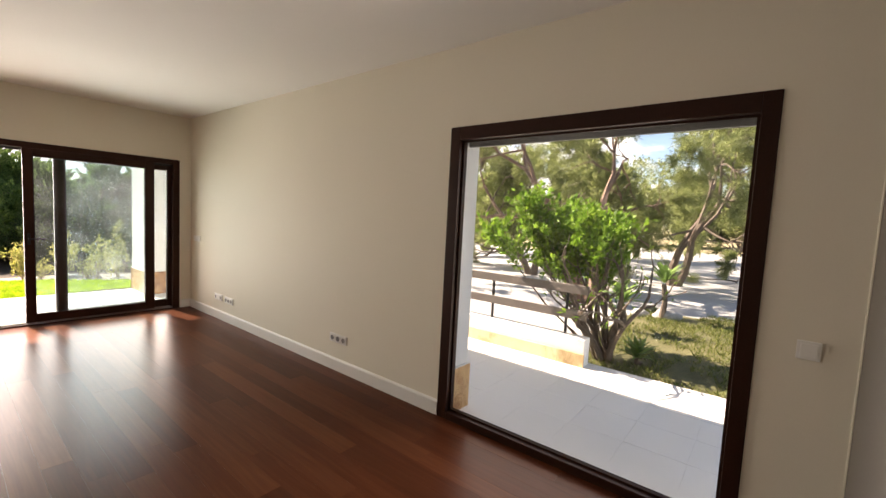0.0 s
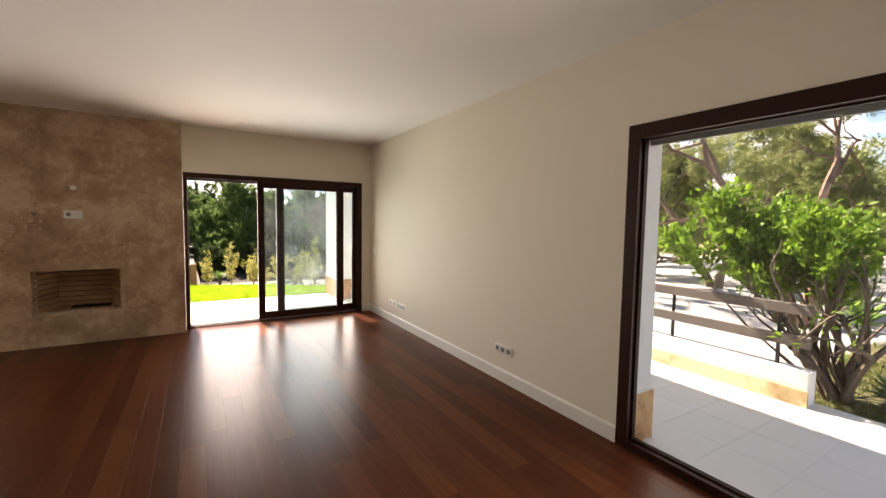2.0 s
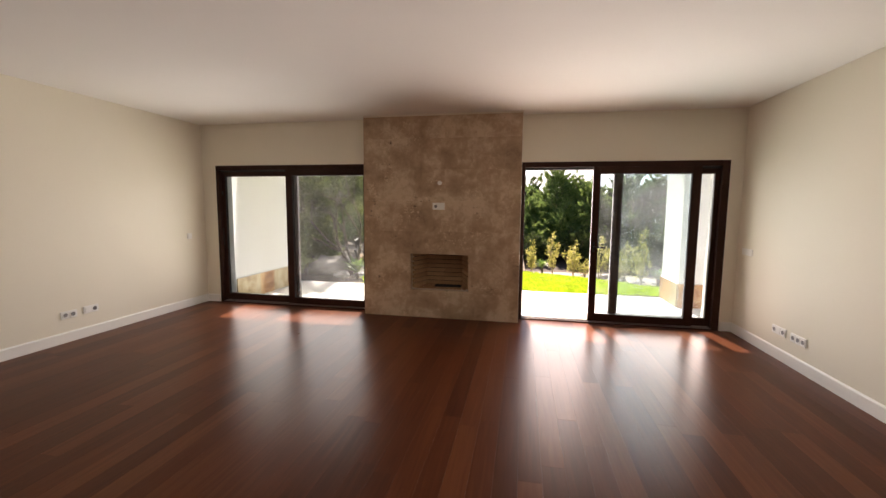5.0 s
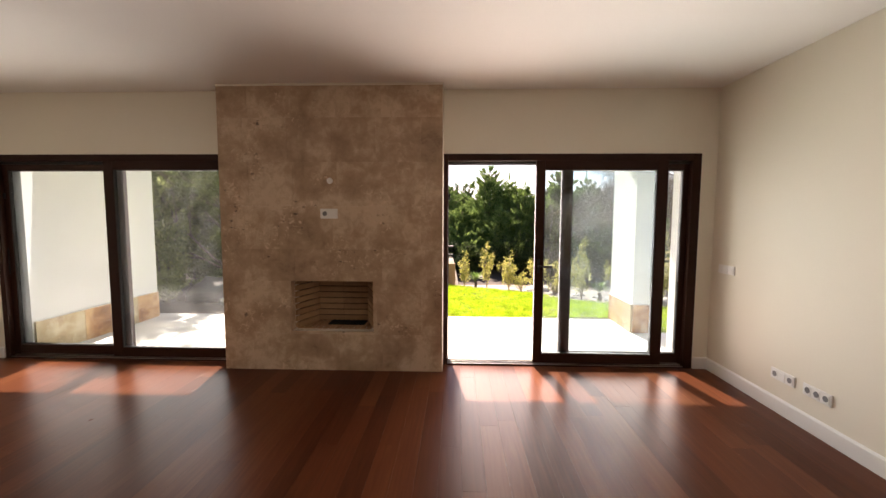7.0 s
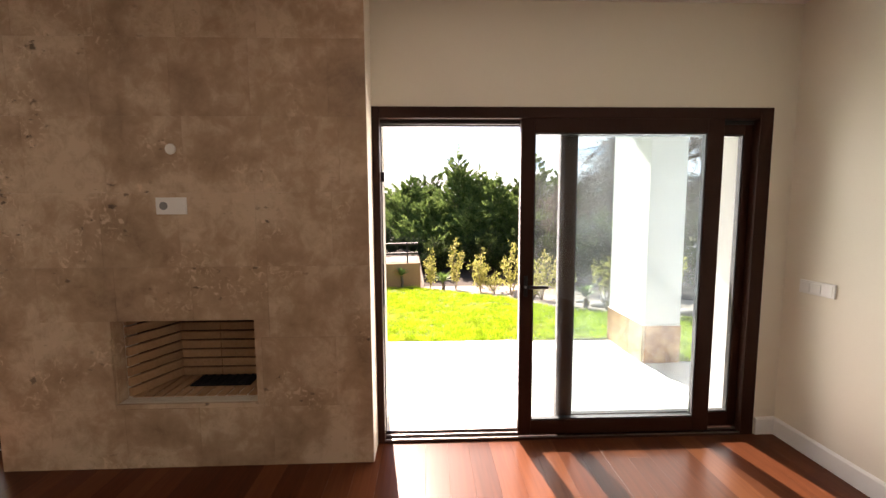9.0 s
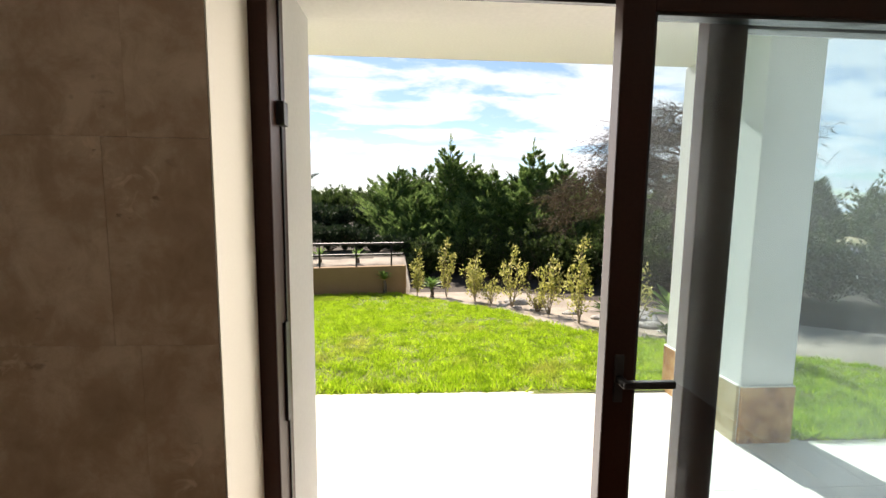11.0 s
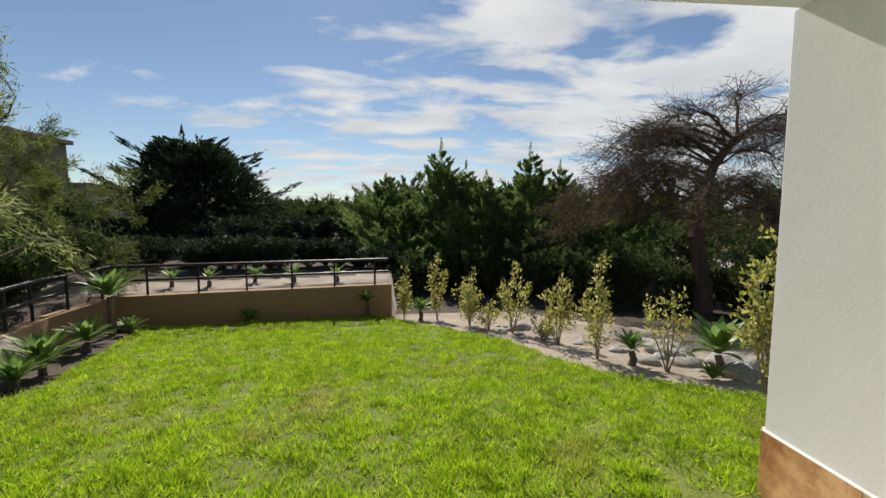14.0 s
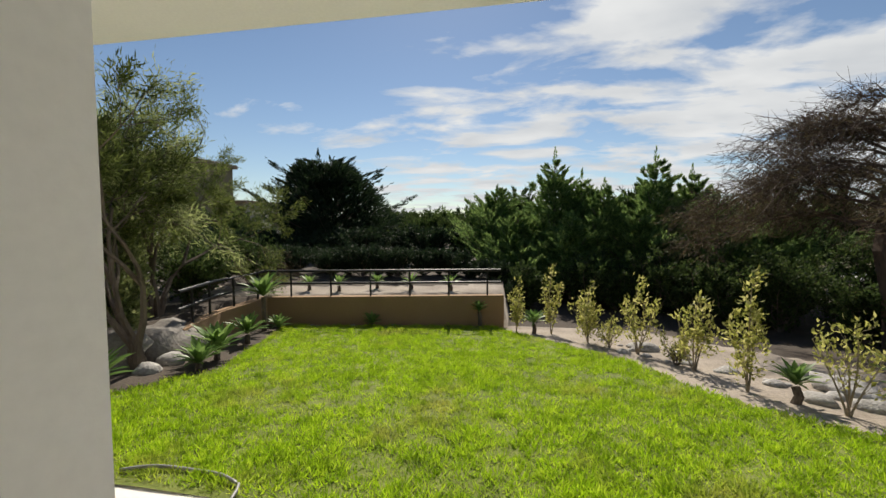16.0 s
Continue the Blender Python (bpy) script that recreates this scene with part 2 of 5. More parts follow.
def make_leaf(name, dark, mid, light, glow=0.45, rough=0.5):
    """Foliage: tone from leaf to leaf, and light that comes through from behind."""
    m, n, l, b = node_mat(name)
    geo = n.new("ShaderNodeNewGeometry")
    big = n.new("ShaderNodeTexNoise"); big.inputs["Scale"].default_value = 1.7
    l.new(geo.outputs["Position"], big.inputs["Vector"])
    a = n.new("ShaderNodeMath"); a.operation = "MULTIPLY_ADD"; a.inputs[1].default_value = 0.6
    h = n.new("ShaderNodeMath"); h.operation = "MULTIPLY"; h.inputs[1].default_value = 0.3
    l.new(big.outputs[0], h.inputs[0]); l.new(geo.outputs["Random Per Island"], a.inputs[0]); l.new(h.outputs[0], a.inputs[2])
    r = ramp_of(n, [(0.1, dark), (0.5, mid), (0.9, light)])
    l.new(a.outputs[0], r.inputs[0]); l.new(r.outputs[0], b.inputs["Base Color"])
    b.inputs["Roughness"].default_value, b.inputs["Specular IOR Level"].default_value = rough, 0.2
    tr = n.new("ShaderNodeBsdfTranslucent"); l.new(r.outputs[0], tr.inputs["Color"])
    mx = n.new("ShaderNodeMixShader"); mx.inputs[0].default_value = glow
    out = n["Material Output"]
    l.new(b.outputs[0], mx.inputs[1]); l.new(tr.outputs[0], mx.inputs[2]); l.new(mx.outputs[0], out.inputs["Surface"])
    return m


def make_glass(name, tint, dust=0.0):
    """A pane: tinted, mirror-like at a slant, with a film of dried dust and smears that catches the sun."""
    m, n, l, b = node_mat(name)
    n.remove(b)
    tp = n.new("ShaderNodeBsdfTransparent"); tp.inputs[0].default_value = (*tint, 1)
    gl = n.new("ShaderNodeBsdfGlossy"); gl.inputs["Roughness"].default_value = 0.02
    fr = n.new("ShaderNodeLayerWeight"); fr.inputs[0].default_value = 0.5
    pw = n.new("ShaderNodeMath"); pw.operation = "POWER"; pw.inputs[1].default_value = 5
    sc = n.new("ShaderNodeMath"); sc.operation = "MULTIPLY_ADD"; sc.inputs[1].default_value, sc.inputs[2].default_value = 0.8, 0.03
    l.new(fr.outputs["Facing"], pw.inputs[0]); l.new(pw.outputs[0], sc.inputs[0])
    mx = n.new("ShaderNodeMixShader")
    l.new(sc.outputs[0], mx.inputs[0]); l.new(tp.outputs[0], mx.inputs[1]); l.new(gl.outputs[0], mx.inputs[2])
    last = mx
    if dust:
        geo = n.new("ShaderNodeNewGeometry")
        smear = n.new("ShaderNodeTexNoise"); smear.inputs["Scale"].default_value, smear.inputs["Detail"].default_value = 2.3, 6
        smear.inputs["Distortion"].default_value = 1.1
        l.new(geo.outputs["Position"], smear.inputs["Vector"])
        film = n.new("ShaderNodeMapRange")
        for key, value in (("From Min", 0.42), ("From Max", 0.72), ("To Min", dust * 0.55), ("To Max", dust * 1.7)):
            film.inputs[key].default_value = value
        l.new(smear.outputs[0], film.inputs[0])
        tl = n.new("ShaderNodeBsdfTranslucent"); tl.inputs[0].default_value = (0.80, 0.82, 0.82, 1)
        last = n.new("ShaderNodeMixShader")
        l.new(film.outputs[0], last.inputs[0]); l.new(mx.outputs[0], last.inputs[1]); l.new(tl.outputs[0], last.inputs[2])
    l.new(last.outputs[0], n["Material Output"].inputs["Surface"])
    return m


def make_grass():
    """Lawn blades: bright green, yellower and dry in uneven patches."""
    m = make_leaf("grass", (0.16, 0.28, 0.012), (0.37, 0.545, 0.022), (0.60, 0.69, 0.075), 0.5)
    n, l = m.node_tree.nodes, m.node_tree.links
    geo = n.new("ShaderNodeNewGeometry")
    spots = n.new("ShaderNodeTexNoise"); spots.inputs["Scale"].default_value, spots.inputs["Detail"].default_value = 1.1, 6
    spots.inputs["Roughness"].default_value = 0.68
    l.new(geo.outputs["Position"], spots.inputs["Vector"])
    much = ramp_of(n, [(0.53, (0, 0, 0)), (0.70, (0.7, 0.7, 0.7))])
    l.new(spots.outputs[0], much.inputs[0])
    mx = n.new("ShaderNodeMix"); mx.data_type = "RGBA"; mx.inputs[7].default_value = (0.42, 0.36, 0.12, 1)
    tint = [k for k in n if k.bl_idname == "ShaderNodeValToRGB"][0]
    l.new(much.outputs[0], mx.inputs[0]); l.new(tint.outputs[0], mx.inputs[6])
    clump = n.new("ShaderNodeTexNoise"); clump.inputs["Scale"].default_value, clump.inputs["Detail"].default_value = 5.5, 5
    clump.inputs["Roughness"].default_value = 0.65
    l.new(geo.outputs["Position"], clump.inputs["Vector"])
    deep = ramp_of(n, [(0.34, (0.55, 0.62, 0.55)), (0.50, (1.05, 1.06, 1.0)), (0.66, (1.3, 1.25, 1.15))])
    l.new(clump.outputs[0], deep.inputs[0])
    tone = n.new("ShaderNodeMix"); tone.data_type, tone.blend_type = "RGBA", "MULTIPLY"
    tone.inputs[0].default_value = 1.0
    l.new(mx.outputs[2], tone.inputs[6]); l.new(deep.outputs[0], tone.inputs[7])
    for k in n:
        if k.bl_idname == "ShaderNodeBsdfPrincipled":
            l.new(tone.outputs[2], k.inputs["Base Color"])
        if k.bl_idname == "ShaderNodeBsdfTranslucent":
            l.new(tone.outputs[2], k.inputs["Color"])
    return m


WOOD = make_wood()
PAINT = surface("cream_paint", (0.76, 0.71, 0.60), (0.80, 0.75, 0.64), 0.75, 0.8, 160, 0.05, depth=0.002)
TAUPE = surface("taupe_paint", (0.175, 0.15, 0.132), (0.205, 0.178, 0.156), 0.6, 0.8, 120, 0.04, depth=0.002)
CEIL = surface("ceiling_paint", (0.80, 0.78, 0.75), (0.84, 0.82, 0.79), 0.8, 0.7, 140, 0.05, depth=0.002)
WHITE = surface("white_gloss_paint", (0.78, 0.77, 0.74), (0.83, 0.82, 0.79), 0.4, 1.5, 90, 0.03, depth=0.002)
STUCCO = surface("white_stucco", (0.69, 0.695, 0.69), (0.78, 0.785, 0.775), 0.85, 1.2, 60, 0.2, depth=0.004)
FRAME = surface("bronze_lacquer", (0.024, 0.0080, 0.0045), (0.040, 0.0140, 0.0080), 0.42, 3, 120, 0.05, spec=0.16, depth=0.002)
RUBBER = surface("black_seal", (0.01, 0.01, 0.01), (0.02, 0.02, 0.02), 0.6, 3, 90, 0.05)
PLASTIC = surface("white_plastic", (0.80, 0.79, 0.76), (0.84, 0.83, 0.80), 0.35, 4, 90, 0.0)
SOCKET = surface("grey_plastic", (0.16, 0.16, 0.17), (0.22, 0.22, 0.22), 0.4, 4, 90, 0.0)
STEEL = surface("dark_steel", (0.012, 0.012, 0.013), (0.03, 0.028, 0.027), 0.5, 3, 60, 0.1, metal=0.3)
TRACK = surface("aluminium", (0.32, 0.31, 0.30), (0.45, 0.44, 0.43), 0.35, 3, 90, 0.05, metal=1.0)
BRICK = surface("fire_brick", (0.34, 0.19, 0.095), (0.50, 0.31, 0.165), 0.85, 5, 60, 0.3, vary=0.25)
SOOT = surface("soot", (0.004, 0.004, 0.004), (0.012, 0.011, 0.011), 0.95, 6, 60, 0.3)
MORTAR = surface("dark_mortar", (0.03, 0.018, 0.012), (0.06, 0.038, 0.025), 0.95, 8, 70, 0.3)
GROUT = surface("sand_grout", (0.30, 0.24, 0.17), (0.38, 0.31, 0.23), 0.9, 8, 90, 0.2)
TILE = surface("cream_tile", (0.75, 0.715, 0.655), (0.84, 0.805, 0.75), 0.6, 1.5, 35, 0.03, vary=0.1, depth=0.002)
TILEGROUT = surface("tile_grout", (0.74, 0.71, 0.66), (0.80, 0.77, 0.72), 0.9, 6, 90, 0.2)
SAND = surface("sandy_soil", (0.17, 0.14, 0.11), (0.43, 0.37, 0.305), 0.95, 1.3, 24, 0.5, depth=0.03)
MULCH = surface("dark_soil", (0.026, 0.019, 0.013), (0.085, 0.062, 0.043), 0.95, 2.2, 30, 0.6, depth=0.03)
RENDERED = surface("ochre_render", (0.27, 0.165, 0.085), (0.36, 0.23, 0.125), 0.9, 1.2, 50, 0.3)
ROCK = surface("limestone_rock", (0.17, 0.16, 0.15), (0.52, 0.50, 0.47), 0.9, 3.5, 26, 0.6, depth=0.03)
# rock tone darkened: the overhanging tree's shade is put into the boulders' colour
BOULDER = surface("shade_darkened_boulder", (0.13, 0.115, 0.10), (0.27, 0.25, 0.225), 0.9, 2.5, 26, 0.5, depth=0.03)
# green-brown turf; its dark mottling paints in dappled tree shade
TURF = surface("shade_dappled_turf", (0.055, 0.060, 0.020), (0.17, 0.15, 0.065), 0.95, 1.1, 22, 0.6, depth=0.03)
GRAVEL = surface("gravel_drive", (0.28, 0.275, 0.265), (0.46, 0.45, 0.43), 0.95, 0.35, 30, 0.4, depth=0.02)
DRYGRASS = surface("dry_field", (0.22, 0.18, 0.09), (0.42, 0.34, 0.19), 0.95, 0.25, 9, 0.4, depth=0.05)
BARK = surface("grey_bark", (0.075, 0.055, 0.042), (0.20, 0.155, 0.12), 0.95, 6, 45, 0.7, stretch=(1, 1, 0.25), depth=0.02)
DEADBARK = surface("weathered_bark", (0.055, 0.036, 0.026), (0.15, 0.10, 0.072), 0.95, 6, 45, 0.6, stretch=(1, 1, 0.25))
REDBARK = surface("reddish_bark", (0.10, 0.058, 0.04), (0.26, 0.165, 0.12), 0.95, 6, 45, 0.7, stretch=(1, 1, 0.25), depth=0.02)
STEM = surface("pale_stem", (0.20, 0.16, 0.11), (0.38, 0.31, 0.22), 0.85, 8, 60, 0.3)
HOSE = surface("grey_hose", (0.16, 0.16, 0.16), (0.25, 0.25, 0.25), 0.5, 5, 60, 0.1)
FARWALL = surface("grey_house_paint", (0.38, 0.36, 0.31), (0.48, 0.46, 0.41), 0.85, 0.6, 12, 0.2)
OLIVEWALL = surface("olive_house_paint", (0.15, 0.125, 0.08), (0.22, 0.185, 0.125), 0.85, 0.6, 12, 0.2)
ROOFTILE = surface("roof_tile", (0.22, 0.16, 0.12), (0.32, 0.24, 0.19), 0.85, 1.5, 12, 0.3)
DARKGLASS = surface("dark_pane", (0.02, 0.025, 0.03), (0.05, 0.055, 0.06), 0.1, 1, 9, 0.0)
GLASS = make_glass("tinted_glass", (0.855, 0.918, 0.935), 0.011)
CLEAR = make_glass("clear_glass", (0.97, 0.985, 0.985))
TRAV = make_travertine("travertine", [(0.30, (0.235, 0.145, 0.086)), (0.44, (0.36, 0.237, 0.146)), (0.56, (0.445, 0.306, 0.197)), (0.70, (0.61, 0.46, 0.325))])
PLINTH = make_travertine("rust_limestone", [(0.38, (0.20, 0.075, 0.025)), (0.5, (0.42, 0.20, 0.075)), (0.64, (0.64, 0.40, 0.19))], 0.7, 0.6)
PLINTH2 = make_travertine("buff_limestone", [(0.38, (0.27, 0.185, 0.09)), (0.5, (0.43, 0.33, 0.18)), (0.64, (0.60, 0.50, 0.33))], 0.7, 0.6)
GRASS = make_grass()
CYPRESS = make_leaf("cypress_sprays", (0.055, 0.105, 0.030), (0.16, 0.25, 0.070), (0.33, 0.42, 0.13), 0.48, 0.65)
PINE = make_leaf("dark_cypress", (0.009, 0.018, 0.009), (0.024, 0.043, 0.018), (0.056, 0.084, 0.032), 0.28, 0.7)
YELLOW = make_leaf("golden_leaves", (0.17, 0.20, 0.04), (0.44, 0.43, 0.12), (0.66, 0.60, 0.28), 0.55)
BUSH = make_leaf("bright_leaves", (0.05, 0.11, 0.015), (0.16, 0.30, 0.03), (0.32, 0.46, 0.06), 0.5)
FEATHER = make_leaf("feathery_leaves", (0.055, 0.072, 0.018), (0.14, 0.175, 0.042), (0.28, 0.31, 0.09), 0.5, 0.65)
TAMARISK = make_leaf("tamarisk_leaves", (0.028, 0.038, 0.010), (0.080, 0.105, 0.026), (0.18, 0.21, 0.058), 0.42, 0.75)
AGAVE = make_leaf("agave_leaves", (0.08, 0.15, 0.04), (0.17, 0.28, 0.07), (0.32, 0.44, 0.14), 0.45, 0.4)
BROWN = make_leaf("withered_twigs", (0.040, 0.032, 0.018), (0.095, 0.075, 0.042), (0.18, 0.145, 0.085), 0.4, 0.8)
WOODS = make_leaf("woodland_leaves", (0.022, 0.038, 0.013), (0.060, 0.095, 0.027), (0.13, 0.175, 0.05), 0.42, 0.75)

ROUGH = make_leaf("rough_grass_blades", (0.07, 0.09, 0.02), (0.16, 0.19, 0.05), (0.32, 0.30, 0.11), 0.45)
PALE = make_leaf("pale_leaves", (0.11, 0.14, 0.05), (0.27, 0.31, 0.115), (0.45, 0.48, 0.21), 0.58, 0.65)

# ---- builders ----
rng = np.random.default_rng(5)


def thing(name, label, category, group="", at=(0, 0, 0), kind=""):
    ob = new(name)
    ob.location = at
    ob.empty_display_size = 0.1
    return tagged(ob, label, category, group, kind)


def put(name, bm_or_mesh, material, parent=None, label="", smooth=False):
    """Links a bmesh or a mesh as one object, under a parent where one is given; its coordinates are the parent's own."""
    if isinstance(bm_or_mesh, bmesh.types.BMesh):
        me = bpy.data.meshes.new(name)
        bm_or_mesh.to_mesh(me)
        bm_or_mesh.free()
    else:
        me = bm_or_mesh
    if material is not None and not me.materials:
        me.materials.append(material)
    if smooth:
        me.shade_smooth()
    ob = new(name, me)
    if parent is not None:
        ob.parent = parent
    if label:
        ob["label"] = label
    return ob


def add_box(bm, lo, hi, bevel=0.0):
    lo, hi = Vector(lo), Vector(hi)
    g = bmesh.ops.create_cube(bm, size=1, matrix=Matrix.Translation((lo + hi) / 2) @ Matrix.Diagonal((*(hi - lo), 1)))
    if bevel:
        edges = list({e for v in g["verts"] for e in v.link_edges})
        bmesh.ops.bevel(bm, geom=edges, offset=bevel, segments=2, affect="EDGES", profile=0.5)
    return g["verts"]


def box(lo, hi, bevel=0.0):
    bm = bmesh.new()
    add_box(bm, lo, hi, bevel)
    return bm


def boxes(items, bevel=0.0):
    bm = bmesh.new()
    for lo, hi in items:
        add_box(bm, lo, hi, bevel)
    return bm


def raw(name, verts, faces):
    me = bpy.data.meshes.new(name)
    me.from_pydata([tuple(v) for v in verts], [], [tuple(f) for f in faces])
    me.update()
    return me


def structure(name, bm, material, label, category, smooth=False):
    return tagged(put(name, bm, material, smooth=smooth), label, category, kind="structure")


def tubes(paths, sides=6):
    """A mesh of tapered tubes; each path is (points, radius at the start, radius at the end)."""
    V, F = [], []
    for pts, r0, r1 in paths:
        pts = [Vector(p) for p in pts]
        first = len(V)
        for k, p in enumerate(pts):
            d = (pts[min(k + 1, len(pts) - 1)] - pts[max(k - 1, 0)]).normalized()
            a = d.orthogonal().normalized()
            c = d.cross(a)
            r = r0 + (r1 - r0) * k / (len(pts) - 1)
            for s in range(sides):
                w = 2 * math.pi * s / sides
                V.append(p + (a * math.cos(w) + c * math.sin(w)) * r)
        for k in range(len(pts) - 1):
            for s in range(sides):
                i, j = first + k * sides + s, first + k * sides + (s + 1) % sides
                F.append((i, j, j + sides, i + sides))
        F.append(tuple(range(first + (len(pts) - 1) * sides, first + len(pts) * sides)))
        F.append(tuple(range(first + sides - 1, first - 1, -1)))
    return raw("tubes", V, F)


def leaves(p, d, length, width, fold=0.25):
    """A mesh of many small pointed leaves: base p, direction d, arrays of length and width."""
    p, d = np.asarray(p, float), np.asarray(d, float)
    n = len(p)
    d = d / np.maximum(np.linalg.norm(d, axis=1, keepdims=True), 1e-6)
    side = np.cross(d, rng.normal(size=(n, 3)))
    side /= np.maximum(np.linalg.norm(side, axis=1, keepdims=True), 1e-6)
    up = np.cross(side, d)
    length, width = np.broadcast_to(length, n)[:, None], np.broadcast_to(width, n)[:, None]
    mid = p + d * length * 0.45 - up * width * fold
    V = np.stack([p, mid + side * width / 2, p + d * length, mid - side * width / 2], 1).reshape(-1, 3)
    me = bpy.data.meshes.new("leaves")
    me.vertices.add(4 * n)
    me.vertices.foreach_set("co", V.ravel())
    me.loops.add(4 * n)
    me.loops.foreach_set("vertex_index", np.arange(4 * n))
    me.polygons.add(n)
    me.polygons.foreach_set("loop_start", np.arange(0, 4 * n, 4))
    me.polygons.foreach_set("loop_total", np.full(n, 4))
    me.update()
    return me


def ground_z(x, y):
    """The height of the ground: the lawn falls away from the terrace; a bank stands behind the low wall."""
    s = min(max(-8.79 - x, 0.0), 7.4)
    z = -0.06 - 0.1 * s
    bank_x = -16.25 - 0.227 * (y + 0.15)
    k = min(max((bank_x - 0.05 - x) / 0.12, 0), 1) * min(max((0.0 - y) / 0.15, 0), 1)
    side = min(max((-5.5 - y) / 0.4, 0), 1) * min(max((-9.5 - x) / 2, 0), 1)
    k = max(k, side)
    hill = -0.07 + 0.03 * min(max(bank_x - x, 0), 3)
    z = z * (1 - k) + hill * k
    if (x > -8.68 and y < 2.6 or x > -7.9) and y < 4.72 and x < 3:
        z = min(z, -0.2)
    if y > 30 and x > -8:
        z += 0.035 * (y - 30)
    return z + 0.015 * math.sin(1.7 * x) * math.cos(1.3 * y)

# ---- the room's shell ----
XW, XO = -6.62, -7.05          # inner and outer face of the garden wall
YN, YNO = 2.514, 2.80          # inner and outer face of the wall with the picture window
YS, YSO = -5.09, -5.42
ZC, ZD = 2.775, 2.15           # ceiling, door head
PX = 0.47                      # face of the partition
XE = 1.9                       # the end of the room behind
DR = (-0.165, 2.36)            # openings of the two garden doors, along y
DL = (-4.85, -2.33)
WX = (-1.785, 0.112)            # picture window, along x
ZWN = 2.197

structure("wall_west", boxes([
    ((XO, YSO, -0.3), (XW, DL[0], 3.2)),
    ((XO, DL[0], ZD), (XW, DL[1], 3.2)),
    ((XO, DL[1] + 0.0, -0.3), (XW, -1.70, 3.2)),
    ((XO, -1.70, 0.95), (XW, -0.78, 3.2)),
    ((XO, -1.70, -0.3), (XW, -0.78, 0.36)),
    ((XO, -0.78, -0.3), (XW, DR[0], 3.2)),
    ((XO, DR[0], ZD), (XW, DR[1], 3.2)),
    ((XO, DR[1], -0.3), (XW, YNO, 3.2)),
    ((XO, DL[0], -0.3), (XW, DL[1], -0.02)),
    ((XO, DR[0], -0.3), (XW, DR[1], -0.02)),
]), PAINT, "cream painted wall with two garden door openings", "wall")
structure("wall_north", boxes([
    ((XW, YN, -0.3), (WX[0], YNO, 3.2)),
    ((WX[0], YN, ZWN), (WX[1], YNO, 3.2)),
    ((WX[0], YN, -0.3), (WX[1], YNO, -0.02)),
    ((WX[1], YN, -0.3), (XE + 0.2, YNO, 3.2)),
]), PAINT, "cream painted wall with a large picture window", "wall")
structure("wall_south", box((XW, YSO, -0.3), (XE + 0.2, YS, 3.2)), PAINT, "plain cream painted side wall", "wall")
structure("wall_east", box((XE, YS, -0.3), (XE + 0.2, YN, 3.2)), PAINT, "plain cream painted end wall", "wall")
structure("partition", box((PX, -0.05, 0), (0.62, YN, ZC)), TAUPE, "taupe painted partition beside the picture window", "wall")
structure("corner_bead", box((PX - 0.006, YN - 0.006, 0.119), (PX, YN, ZC), 0.0015), PAINT, "thin cream edge strip in the corner", "trim")
structure("ceiling", box((XW, YS, ZC), (XE, YN, ZC + 0.2)), CEIL, "smooth white plaster ceiling", "ceiling")
structure("roof", box((XO - 0.1, YSO - 0.1, 3.2), (XE + 0.3, 3.48, 3.4)), STUCCO, "flat white roof slab of the house", "roof")
structure("eaves", boxes([((XO, YNO, 2.95), (XE + 0.2, 3.48, 3.2))]), STUCCO, "white rendered eaves over the side terrace", "eaves")
structure("bulkhead", box((-2.45, YS, 2.61), (XE, -1.38, ZC - 0.004)), CEIL, "lowered white plaster part of the ceiling", "ceiling")
floor = structure("floor", box((XO + 0.40, YS, -0.14), (XE, YN, -0.022)), MORTAR, "dark red-brown varnished hardwood floor", "floor")


def baseboard(lo, hi, along, inward):
    """A rounded skirting board from lo to hi along x or y, on the side given by inward."""
    h, d = 0.118, 0.016
    profile = [(0, 0), (d, 0), (d, h - 0.014), (d * 0.55, h - 0.003), (0, h)]
    V, F = [], []
    for end in (lo, hi):
        for u, z in profile:
            V.append((end[0], end[1] + inward * u, z) if along == "x" else (end[0] + inward * u, end[1], z))
    m = len(profile)
    for k in range(m):
        F.append((k, (k + 1) % m, m + (k + 1) % m, m + k))
    F += [tuple(range(m))[::-1], tuple(range(m, 2 * m))]
    bm = bmesh.new()
    bm.from_mesh(raw("board", V, F))
    bmesh.ops.recalc_face_normals(bm, faces=bm.faces)
    structure("baseboard", bm, WHITE, "white painted wooden skirting board", "baseboard")


baseboard((XW + 0.016, YN), (WX[0] + 0.0, YN), "x", -1)
baseboard((WX[1] + 0.01, YN), (PX, YN), "x", -1)
baseboard((XW, DR[1] + 0.015), (XW, YN), "y", 1)
baseboard((XW + 0.016, YS), (XE, YS), "x", 1)
baseboard((XW, YS), (XW, DL[0] - 0.015), "y", 1)

# ---- chimney breast ----
FX, FY0, FY1 = -6.41, -2.328, -0.162
BY0, BY1, BZ0, BZ1 = -1.65, -0.836, 0.392, 0.893
structure("chimney_breast", boxes([
    ((XW, FY0 + 0.004, 0), (FX - 0.02, BY0, ZC)),
    ((XW, BY1, 0), (FX - 0.02, FY1 - 0.004, ZC)),
    ((XW, BY0, BZ1), (FX - 0.02, BY1, ZC)),
    ((XW, BY0, 0), (FX - 0.02, BY1, BZ0)),
]), PAINT, "cream plastered chimney breast clad in travertine", "chimney breast")

fireplace = thing("fireplace", "brown travertine fireplace wall with a small brick firebox", "fireplace", at=(0, 0, 0))


def slab(lo, hi, bevel=0.0006):
    return box(lo, hi, bevel)


